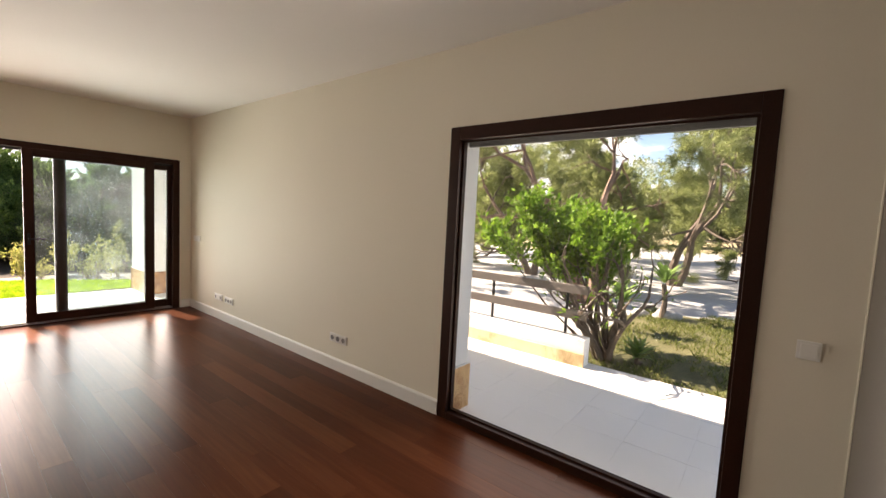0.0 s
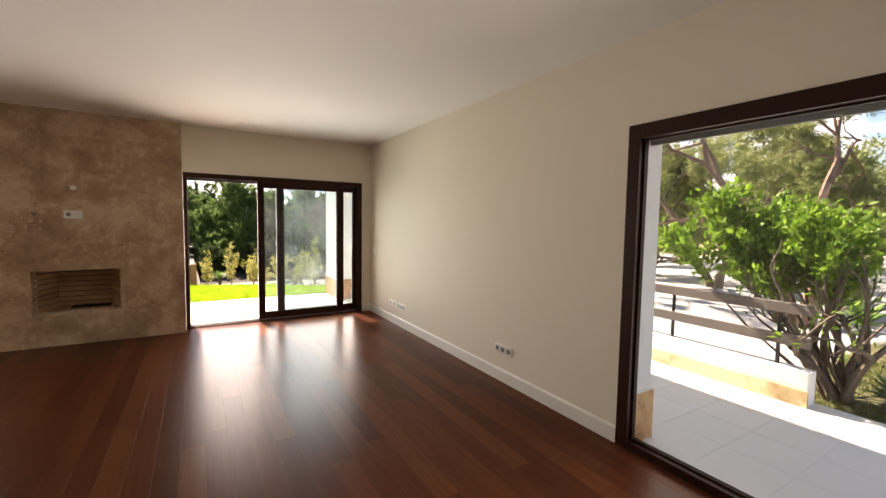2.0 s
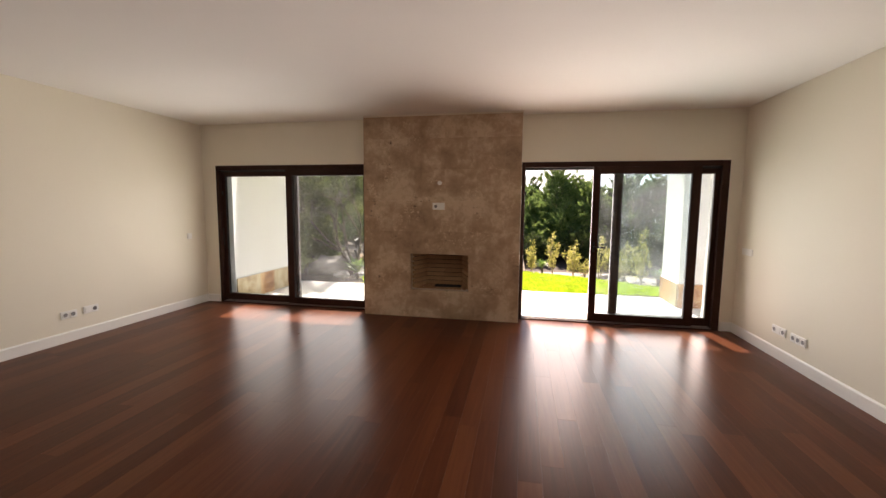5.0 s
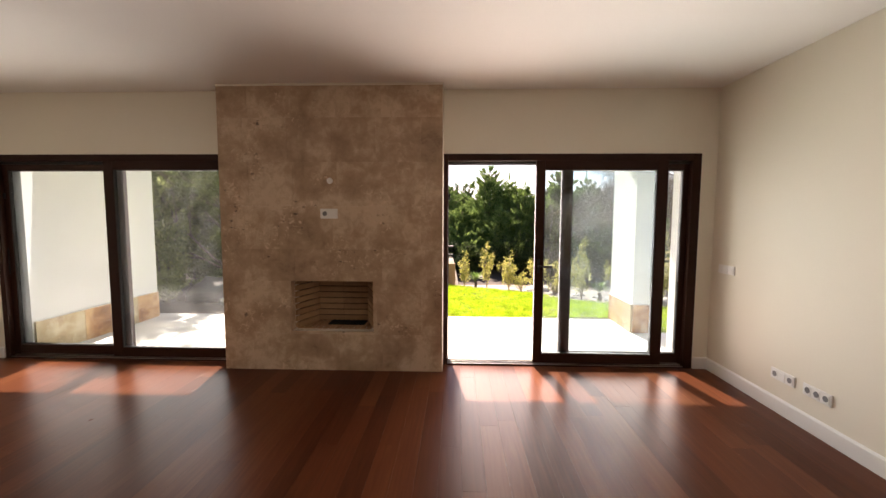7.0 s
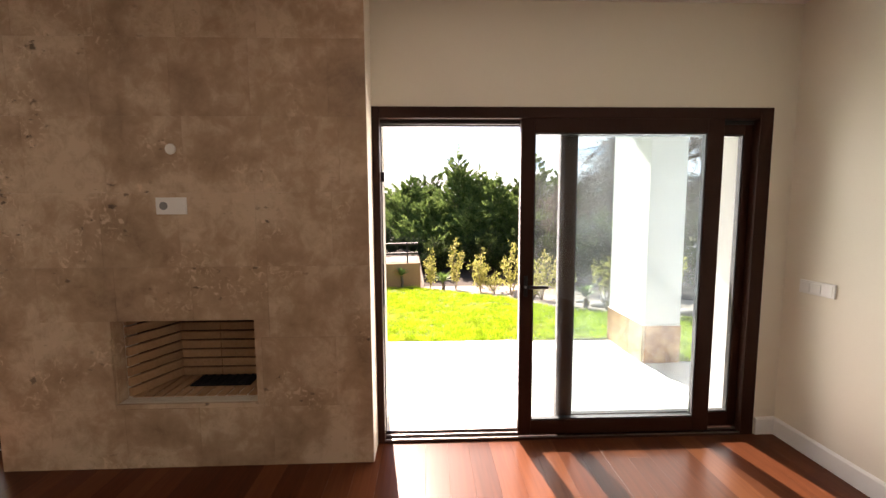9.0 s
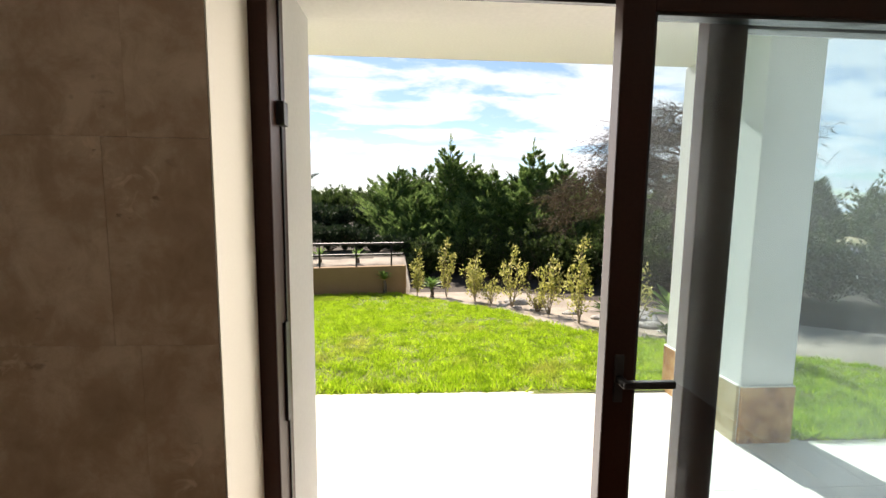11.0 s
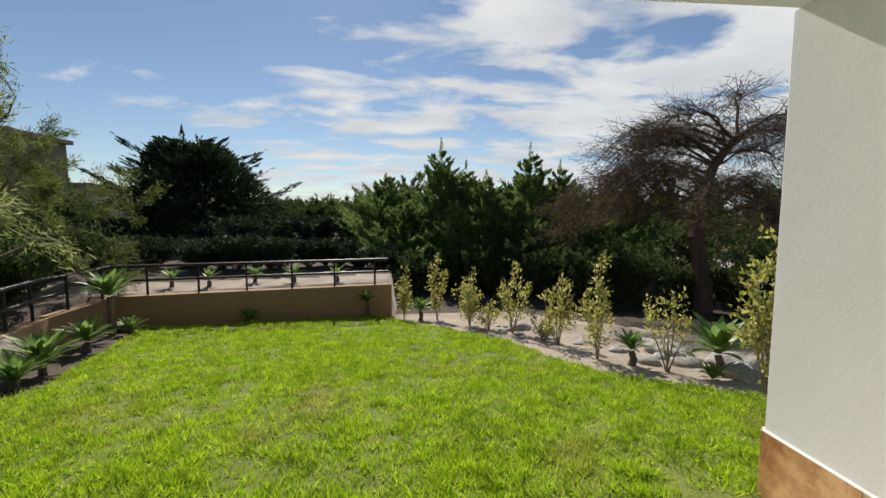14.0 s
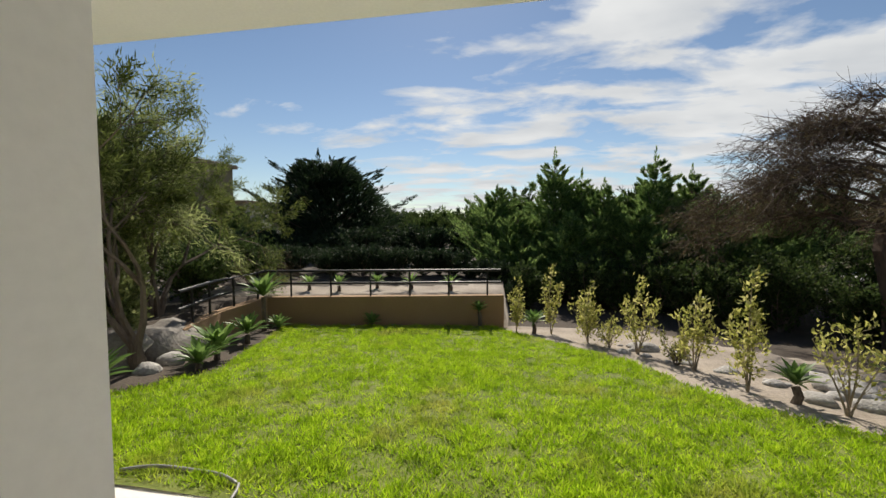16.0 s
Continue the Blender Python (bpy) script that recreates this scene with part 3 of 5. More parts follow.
def clad_fireplace():
    rows = [0.0, 0.365, 0.785, 1.205, 1.625, 2.045, 2.462, 2.757]
    for k in range(len(rows) - 1):
        z0, z1 = rows[k] + 0.0003, rows[k + 1] - 0.0003
        start = FY0 - 0.19 if k % 2 == 1 else FY0 - 0.14
        cuts = [FY0]
        y = start + 0.43
        while y < FY1 - 0.03:
            if y > FY0 + 0.03:
                cuts.append(y)
            y += 0.43
        cuts.append(FY1)
        for a, b in zip(cuts[:-1], cuts[1:]):
            a, b = a + 0.0003, b - 0.0003
            pieces = [(a, b, z0, z1)]
            if z1 > BZ0 and z0 < BZ1 and b > BY0 and a < BY1:
                pieces = []
                if z0 < BZ0: pieces.append((a, b, z0, BZ0))
                if z1 > BZ1: pieces.append((a, b, BZ1, z1))
                m0, m1 = max(z0, BZ0), min(z1, BZ1)
                if a < BY0: pieces.append((a, BY0, m0, m1))
                if b > BY1: pieces.append((BY1, b, m0, m1))
            for y0, y1, p0, p1 in pieces:
                if y1 - y0 > 0.012 and p1 - p0 > 0.012:
                    put("travertine_slab", slab((FX - 0.019, y0, p0), (FX + rng.uniform(-0.0006, 0.0006), y1, p1)), TRAV, fireplace)


clad_fireplace()
put("top_strip", box((FX - 0.03, FY0 - 0.003, 2.758), (FX + 0.004, FY1 + 0.003, ZC), 0.002), PAINT, fireplace, "thin cream plaster strip under the ceiling")
put("edge_strip", box((XW, FY1 + 0.0005, 0), (FX - 0.001, FY1 + 0.004, 2.757), 0.0005), PAINT, fireplace, "cream plastered flank of the chimney breast")


def firebox():
    depth, cant, course = 0.44, 0.13, 0.063
    xb = FX - depth
    # lining behind the bricks
    lining = boxes([((xb - 0.05, BY0 - 0.03, BZ0 - 0.03), (xb - 0.02, BY1 + 0.03, BZ1 + 0.03)),
                    ((xb - 0.03, BY0 - 0.05, BZ0 - 0.03), (FX - 0.10, BY0 - 0.022, BZ1 + 0.03)),
                    ((xb - 0.03, BY1 + 0.022, BZ0 - 0.03), (FX - 0.10, BY1 + 0.05, BZ1 + 0.03)),
                    ((xb - 0.03, BY0 - 0.03, BZ1 + 0.01), (FX - 0.022, BY1 + 0.03, BZ1 + 0.05)),
                    ((xb - 0.03, BY0 - 0.03, BZ0 - 0.05), (FX - 0.022, BY1 + 0.03, BZ0 - 0.012))])
    put("firebox_lining", lining, MORTAR, fireplace, "dark mortar bed of the firebox")
    reveal = boxes([((FX - 0.10, BY0 - 0.012, BZ0), (FX - 0.0195, BY0 + 0.0, BZ1)),
                    ((FX - 0.10, BY1, BZ0), (FX - 0.0195, BY1 + 0.012, BZ1)),
                    ((FX - 0.10, BY0 - 0.012, BZ0 - 0.012), (FX - 0.0195, BY1 + 0.012, BZ0))])
    put("firebox_reveal", reveal, TRAV, fireplace, "travertine edge of the firebox opening")
    z = BZ0 + 0.004
    row = 0
    backL, backR = BY0 + cant, BY1 - cant
    sets = [((FX - 0.10, BY0), (xb, backL)), ((xb, backL), (xb, backR)), ((xb, backR), (FX - 0.10, BY1))]
    while z + course <= BZ1 + 0.03:
        for (x0, y0), (x1, y1) in sets:
            d = Vector((x1 - x0, y1 - y0, 0))
            length = d.length
            d.normalize()
            count = max(1, round(length / 0.27))
            step = length / count
            for k in range(count):
                c = Vector((x0, y0, 0)) + d * (k + 0.5) * step
                nrm = Vector((d.y, -d.x, 0))
                m = Matrix.Translation((c.x - nrm.x * -0.012, c.y - nrm.y * -0.012, z + course / 2)) @ Matrix.Rotation(math.atan2(d.y, d.x), 4, "Z")
                bm = bmesh.new()
                add_box(bm, (-step / 2 + 0.001, -0.012, -course / 2 + 0.0055), (step / 2 - 0.001, 0.012, course / 2 - 0.0055), 0.002)
                bm.transform(m)
                put("fire_brick", bm, BRICK, fireplace)
        z += course
        row += 1
    y = BY0 + 0.02
    while y < BY1 - 0.05:
        put("hearth_brick", box((xb + 0.02, y, BZ0 - 0.012), (FX - 0.10, y + 0.054, BZ0 + 0.006), 0.002), BRICK, fireplace)
        y += 0.063
    grate = boxes([((xb + 0.05, -1.36, BZ0 + 0.007), (xb + 0.21, -0.98, BZ0 + 0.016))])
    for k in range(7):
        yy = -1.34 + k * 0.052
        add_box(grate, (xb + 0.06, yy, BZ0 + 0.016), (xb + 0.20, yy + 0.014, BZ0 + 0.026))
    put("ash_grate", grate, SOOT, fireplace, "black sooty ash grate in the hearth")


firebox()


def plate(name, label, centre, size, along, facing, kind="switch", modules=2, category="socket"):
    """A wall plate with a raised rim and its modules; along is the wall's axis, facing the sign of its normal."""
    ob = thing(name, label, category, at=centre)
    w, h = size
    t = 0.011

    def shape(u0, u1, z0, z1, d0, d1, bev):
        if along == "x":
            lo, hi = (u0, min(facing * d0, facing * d1), z0), (u1, max(facing * d0, facing * d1), z1)
        else:
            lo, hi = (min(facing * d0, facing * d1), u0, z0), (max(facing * d0, facing * d1), u1, z1)
        return box(lo, hi, bev)

    put("back_plate", shape(-w / 2, w / 2, -h / 2, h / 2, 0, t, 0.0035), PLASTIC, ob)
    step = (w - 0.012) / modules
    for k in range(modules):
        u = -w / 2 + 0.006 + (k + 0.5) * step
        q = min(step, h) * 0.40
        if kind == "switch" or (kind == "mixed" and k % 2):
            put("rocker", shape(u - q, u + q, -h * 0.36, h * 0.36, t - 0.001, t + 0.004, 0.002), PLASTIC, ob)
        else:
            m = shape(u - q, u + q, -h * 0.36, h * 0.36, t - 0.001, t + 0.002, 0.001)
            put("socket_insert", m, PLASTIC, ob)
            bm = bmesh.new()
            mat = Matrix.Rotation(radians(90), 4, "X" if along == "x" else "Y")
            bmesh.ops.create_cone(bm, cap_ends=True, segments=18, radius1=q * 0.72, radius2=q * 0.72, depth=0.003, matrix=mat)
            off = facing * (t + 0.0026)
            bm.transform(Matrix.Translation((u, off, 0) if along == "x" else (off, u, 0)))
            put("socket_well", bm, SOCKET, ob)
    return ob


plate("wall_socket", "white triple plastic socket low on the cream wall", (-3.04, YN, 0.315), (0.26, 0.085), "x", -1, "socket", 3)
plate("wall_socket", "white double plastic socket low on the cream wall", (-5.655, YN, 0.298), (0.23, 0.085), "x", -1, "mixed", 3)
plate("wall_socket", "white plastic aerial socket low on the cream wall", (-5.35, YN, 0.293), (0.23, 0.085), "x", -1, "socket", 3)
plate("light_switch", "white plastic triple light switch beside the garden door", (-6.385, YN, 1.04), (0.225, 0.082), "x", -1, "switch", 3, "switch")
plate("wall_socket", "white double plastic socket above the skirting board", (-4.54, YS, 0.307), (0.17, 0.085), "x", 1, "socket", 2)
plate("wall_socket", "white plastic socket above the skirting board", (-4.78, YS, 0.315), (0.17, 0.085), "x", 1, "mixed", 2)
plate("light_switch", "small white plastic light switch near the corner", (-6.29, YS, 1.07), (0.085, 0.085), "x", 1, "switch", 1, "switch")
plate("wall_socket", "white plastic socket and switch on the travertine", (FX, -1.256, 1.552), (0.168, 0.095), "y", 1, "mixed", 2)
plate("light_switch", "white plastic light switch beside the picture window", (0.30, YN, 1.03), (0.085, 0.085), "x", -1, "switch", 1, "switch")


def cover_cap():
    bm = bmesh.new()
    bmesh.ops.create_cone(bm, cap_ends=True, segments=24, radius1=0.030, radius2=0.026, depth=0.008, matrix=Matrix.Translation((FX + 0.004, -1.245, 1.866)) @ Matrix.Rotation(radians(90), 4, "Y"))
    tagged(put("cable_cap", bm, PLASTIC), "round white plastic cap on the travertine", "cap")


cover_cap()

# ---- sliding doors ----


def ring(y0, y1, z0, z1, x0, x1, wl, wr, wt, wb, bevel=0.004):
    """A rectangular frame in a plane across x, as four mitre-less bars."""
    return boxes([((x0, y0, z0), (x1, y0 + wl, z1)), ((x0, y1 - wr, z0), (x1, y1, z1)),
                  ((x0, y0 + wl, z1 - wt), (x1, y1 - wr, z1)), ((x0, y0 + wl, z0), (x1, y1 - wr, z0 + wb))], bevel)


def pane(parent, y0, y1, z0, z1, x):
    g = put("pane", box((x - 0.003, y0, z0), (x + 0.003, y1, z1)), GLASS, parent, "faintly blue-tinted double glazing")
    return g


def sash(parent, y0, y1, x, left=0.085, right=0.085, handle=None):
    s = put("sash", ring(y0, y1, 0.035, 2.085, x - 0.025, x + 0.025, left, right, 0.09, 0.095), FRAME, parent, "dark bronze sliding sash")
    pane(s, y0 + left - 0.01, y1 - right + 0.01, 0.12, 2.005, x)
    put("glazing_bead", ring(y0 + left, y1 - right, 0.13, 1.995, x - 0.018, x + 0.018, 0.008, 0.008, 0.008, 0.008, 0.0), RUBBER, s)
    if handle:
        bm = boxes([((x + 0.024, handle - 0.012, 0.965), (x + 0.032, handle + 0.014, 1.10))], 0.003)
        add_box(bm, (x + 0.03, handle - 0.008, 1.022), (x + 0.075, handle + 0.010, 1.042), 0.003)
        add_box(bm, (x + 0.060, handle - 0.008, 1.022), (x + 0.078, handle + 0.135, 1.042), 0.003)
        put("handle", bm, STEEL, s, "black lever handle")
    return s


def garden_door(name, y0, y1, label):
    d = tagged(thing(name, label, "sliding door"), kind="structure")
    put("door_frame", ring(y0, y1, -0.018, ZD, XW - 0.11, XW + 0.012, 0.052, 0.085, 0.07, 0.03), FRAME, d, "dark bronze outer door frame")
    track = boxes([((XW - 0.10, y0 + 0.05, 0.012), (XW - 0.094, y1 - 0.06, 0.026)), ((XW - 0.045, y0 + 0.05, 0.012), (XW - 0.039, y1 - 0.06, 0.026)), ((XW + 0.0, y0 + 0.05, 0.012), (XW + 0.006, y1 - 0.06, 0.02))])
    put("track", track, TRACK, d, "worn aluminium sliding track")
    head = boxes([((XW - 0.10, y0 + 0.05, ZD - 0.10), (XW - 0.085, y1 - 0.06, ZD - 0.068)), ((XW - 0.05, y0 + 0.05, ZD - 0.095), (XW - 0.04, y1 - 0.06, ZD - 0.068))])
    put("head_track", head, RUBBER, d)
    latch = boxes([((XW - 0.066, y0 + 0.051, 0.90), (XW - 0.04, y0 + 0.060, 1.18)), ((XW - 0.066, y0 + 0.051, 1.70), (XW - 0.035, y0 + 0.072, 1.76)), ((XW - 0.07, y0 + 0.051, 0.03), (XW - 0.062, y0 + 0.057, 2.06))], 0.001)
    put("latch_plate", latch, STEEL, d, "black latch plate on the jamb")
    return d


door_r = garden_door("door_1", DR[0], DR[1], "dark bronze sliding garden door pushed half open")
sash(door_r, 1.03, 2.30, XW - 0.075, 0.105, 0.075)
sash(door_r, 0.762, 2.05, XW - 0.018, 0.085, 0.105, handle=0.80)
door_l = garden_door("door_2", DL[0], DL[1], "closed dark bronze sliding garden door beside the fireplace")
sash(door_l, DL[0] + 0.03, -3.50, XW - 0.075, 0.075, 0.09)
sash(door_l, -3.66, DL[1] - 0.01, XW - 0.018, 0.10, 0.075)

# ---- picture window ----
window = tagged(thing("window_1", "large fixed picture window in a dark wood-brown frame", "window"), kind="structure")


def picture_window():
    x0, x1 = WX
    y0, y1 = YN - 0.012, YN + 0.09
    bm = boxes([((x0, y0, -0.018), (x0 + 0.085, y1, ZWN)), ((x1 - 0.075, y0, -0.018), (x1, y1, ZWN)),
                ((x0 + 0.085, y0, ZWN - 0.095), (x1 - 0.075, y1, ZWN)), ((x0 + 0.085, y0, -0.018), (x1 - 0.075, y1, 0.055))], 0.004)
    put("window_frame", bm, FRAME, window)
    g = put("pane", box((x0 + 0.07, YN + 0.04, 0.04), (x1 - 0.06, YN + 0.046, ZWN - 0.08)), CLEAR, window, "clear double glazing")
    g.visible_shadow = False
    bead = boxes([((x0 + 0.085, YN + 0.03, 0.055), (x0 + 0.10, YN + 0.038, ZWN - 0.095)), ((x1 - 0.09, YN + 0.03, 0.055), (x1 - 0.075, YN + 0.038, ZWN - 0.095)),
                  ((x0 + 0.10, YN + 0.03, 0.055), (x1 - 0.09, YN + 0.038, 0.068)), ((x0 + 0.10, YN + 0.03, ZWN - 0.108), (x1 - 0.09, YN + 0.038, ZWN - 0.095))])
    put("glazing_bead", bead, FRAME, window)


picture_window()

# ---- terrace ----
structure("terrace_roof", box((-8.77, -4.95, 2.6), (XO, 2.90, 3.05)), STUCCO, "white rendered terrace roof with a flat soffit", "roof")
structure("terrace_wall", boxes([((-8.62, -4.95, -0.3), (XO, -4.67, 2.6)), ((XO, DL[0] + 0.002, -0.019), (XW - 0.114, -4.67, ZD))]), STUCCO, "white rendered side wall of the terrace", "wall")
structure("pillar", box((-8.80, 2.345, -0.3), (-8.0, 2.71, 2.6), 0.006), STUCCO, "white rendered terrace pillar", "pillar")
terrace = structure("terrace", boxes([((-8.78, -4.95, -0.30), (XO, 2.71, -0.0325)), ((-8.0, 2.71, -0.30), (XO, 5.2, -0.0325)), ((XO, YNO, -0.30), (2.6, 4.72, -0.0325))]), TILEGROUT, "cream stone tiled terrace", "terrace")
structure("parapet", boxes([((-4.6, 4.52, -0.25), (-1.36, 4.70, 0.27))], 0.01), STUCCO, "low white rendered garden wall", "wall")
base_strip = structure("parapet_base", box((-4.6, 4.495, -0.043), (-1.35, 4.519, 0.115), 0.003), PLINTH2, "ochre stone base of the low wall", "trim")


def plinth(parent_name, runs, label):
    """Stone plinth slabs 0.385 m high; each run is (from, to, axis, fixed, outward sign)."""
    ob = tagged(thing(parent_name, label, "plinth"), kind="structure")
    for a, b, axis, fixed, sign, cuts in runs:
        pts = [a, *cuts, b]
        for k, (u0, u1) in enumerate(zip(pts[:-1], pts[1:])):
            u0, u1 = min(u0, u1), max(u0, u1)
            d0, d1 = sorted((fixed, fixed + sign * 0.022))
            lo, hi = ((u0 + 0.001, d0, -0.043), (u1 - 0.001, d1, 0.352)) if axis == "x" else ((d0, u0 + 0.001, -0.043), (d1, u1 - 0.001, 0.352))
            put("stone_slab", box(lo, hi, 0.003), PLINTH if k % 2 == 0 else PLINTH2, ob)
            lo, hi = (list(lo), list(hi))
            lo[2], hi[2] = 0.353, 0.36
            put("capping", box(lo, hi, 0.002), TILE, ob)


plinth("pillar_plinth", [(-8.80, -8.0, "x", 2.345, -1, (-8.28,)), (2.345, 2.71, "y", -8.0, 1, ()), (2.345, 2.71, "y", -8.80, -1, ())], "rust and buff limestone plinth of the pillar")
plinth("side_wall_plinth", [(-8.62, XW - 0.13, "x", -4.67, 1, (-8.2, -7.75, -7.35))], "ochre limestone plinth of the terrace wall")
plinth("facade_plinth", [(DL[1] + 0.04, DR[0] - 0.02, "y", XO, -1, (-1.9, -1.45, -1.0, -0.55)), (DR[1] + 0.02, YNO, "y", XO, -1, ())], "ochre limestone plinth of the house wall")
plinth("reveal_plinth", [(XO, XO + 0.31, "x", DR[0], 1, ()), (XO, XO + 0.31, "x", DR[1], -1, ())], "ochre limestone plinth in the door reveal")
plinth("window_plinth", [(YN + 0.095, YNO + 0.03, "y", WX[0] + 0.05, 1, ()), (-2.6, WX[0], "x", YNO + 0.012, 1, (-2.2,))], "ochre limestone plinth under the eaves")


def reveal(name, lo, hi, label, material=STUCCO):
    structure(name, box(lo, hi), material, label, "reveal")


reveal("reveal", (XO - 0.004, DR[0], -0.02), (XW - 0.112, DR[0] + 0.032, ZD), "white rendered door reveal")
reveal("reveal", (XO - 0.004, DR[1] - 0.03, -0.02), (XW - 0.112, DR[1], ZD), "white rendered door reveal")
reveal("reveal", (XO - 0.004, DR[0] + 0.032, ZD - 0.02), (XW - 0.112, DR[1] - 0.03, ZD), "white rendered door head")
structure("facade_render", boxes([((XO - 0.012, DL[1], -0.02), (XO - 0.004, DR[0] + 0.032, 2.6)), ((XO - 0.012, DR[1] - 0.03, -0.02), (XO - 0.004, YNO, 2.6)), ((XO - 0.012, DL[0], ZD), (XO - 0.004, DL[1], 2.6)), ((XO - 0.012, DR[0] + 0.032, ZD), (XO - 0.004, DR[1] - 0.03, 2.6))]), STUCCO, "white rendered house front under the terrace roof", "wall")
structure("side_render", boxes([((-4.6, YNO + 0.002, -0.04), (WX[0], YNO + 0.012, 2.95)), ((WX[1], YNO + 0.002, -0.04), (XE, YNO + 0.012, 2.95))]), STUCCO, "white rendered side of the house", "wall")
reveal("reveal", (WX[0], YN + 0.092, -0.02), (WX[0] + 0.05, YNO + 0.011, ZWN), "white rendered window reveal")
reveal("reveal", (WX[0] + 0.05, YN + 0.16, 2.078), (WX[1] - 0.03, YN + 0.186, ZWN), "grey shutter box above the window", SOCKET)
reveal("reveal", (WX[1] - 0.03, YN + 0.092, -0.02), (WX[1], YNO + 0.011, ZWN), "white rendered window reveal")
structure("sill", boxes([((XO - 0.01, DR[0] + 0.032, -0.03), (XW - 0.112, DR[1] - 0.03, -0.006)), ((XO - 0.01, DL[0], -0.03), (XW - 0.112, DL[1], -0.006)), ((WX[0] + 0.05, YN + 0.092, -0.03), (WX[1] - 0.03, YNO + 0.01, -0.004))], 0.003), TILE, "cream stone threshold", "sill")

# ---- ground ----
LAWN = [(-8.70, -3.2), (-10.1, -3.85), (-11.3, -3.5), (-12.1, -3.8), (-13.2, -4.15), (-14.85, -4.75), (-16.15, -0.25), (-15.6, 0.0), (-14.3, 1.0), (-13.2, 1.9),
        (-11.9, 2.25), (-11.2, 2.65), (-10.6, 3.45), (-10.0, 4.2), (-9.3, 5.0), (-8.0, 5.6), (-8.0, 2.72), (-8.70, 2.72)]


def inside(x, y, poly):
    hit = np.zeros(np.shape(x), bool)
    for (x0, y0), (x1, y1) in zip(poly, poly[1:] + poly[:1]):
        cross = ((y0 > y) != (y1 > y)) & (x < (x1 - x0) * (y - y0) / ((y1 - y0) or 1e-9) + x0)
        hit ^= cross
    return hit


def build_ground():
    xs = np.concatenate([np.linspace(-400, -60, 14), np.linspace(-55, -20, 24), np.linspace(-19.5, 3, 110), np.linspace(5, 60, 18), np.linspace(80, 400, 8)])
    ys = np.concatenate([np.linspace(-400, -40, 14), np.linspace(-36, -8, 20), np.linspace(-7.5, 12, 110), np.linspace(13, 60, 30), np.linspace(80, 400, 8)])
    V = [(x, y, ground_z(x, y)) for x in xs for y in ys]
    m = len(ys)
    F = [(i * m + j, (i + 1) * m + j, (i + 1) * m + j + 1, i * m + j + 1) for i in range(len(xs) - 1) for j in range(m - 1)]
    me = raw("ground", V, F)
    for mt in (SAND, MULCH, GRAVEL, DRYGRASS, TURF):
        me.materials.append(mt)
    for f in me.polygons:
        c = f.center
        k = 0
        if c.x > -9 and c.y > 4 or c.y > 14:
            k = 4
            if (c.y > 8.7 + 0.3 * max(c.x + 1.2, 0) or c.x < -1.75 and c.y > 5.3) and c.x > -30:
                k = 2
            if c.y > 33:
                k = 3
        elif c.y < -3.4 and c.x > -15.2:
            k = 1
        elif c.x < -17.75 - 0.227 * (c.y + 0.15) and c.y < 0.3 or c.x < -9 and c.y > 3.3 + (c.x + 16) * 0.72 or c.x < -16.4 and c.y > 0:
            k = 1
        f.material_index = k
    me.shade_smooth()
    tagged(put("ground", me, None), "sandy garden soil with gravel drive and dry field", "ground", kind="structure")


build_ground()


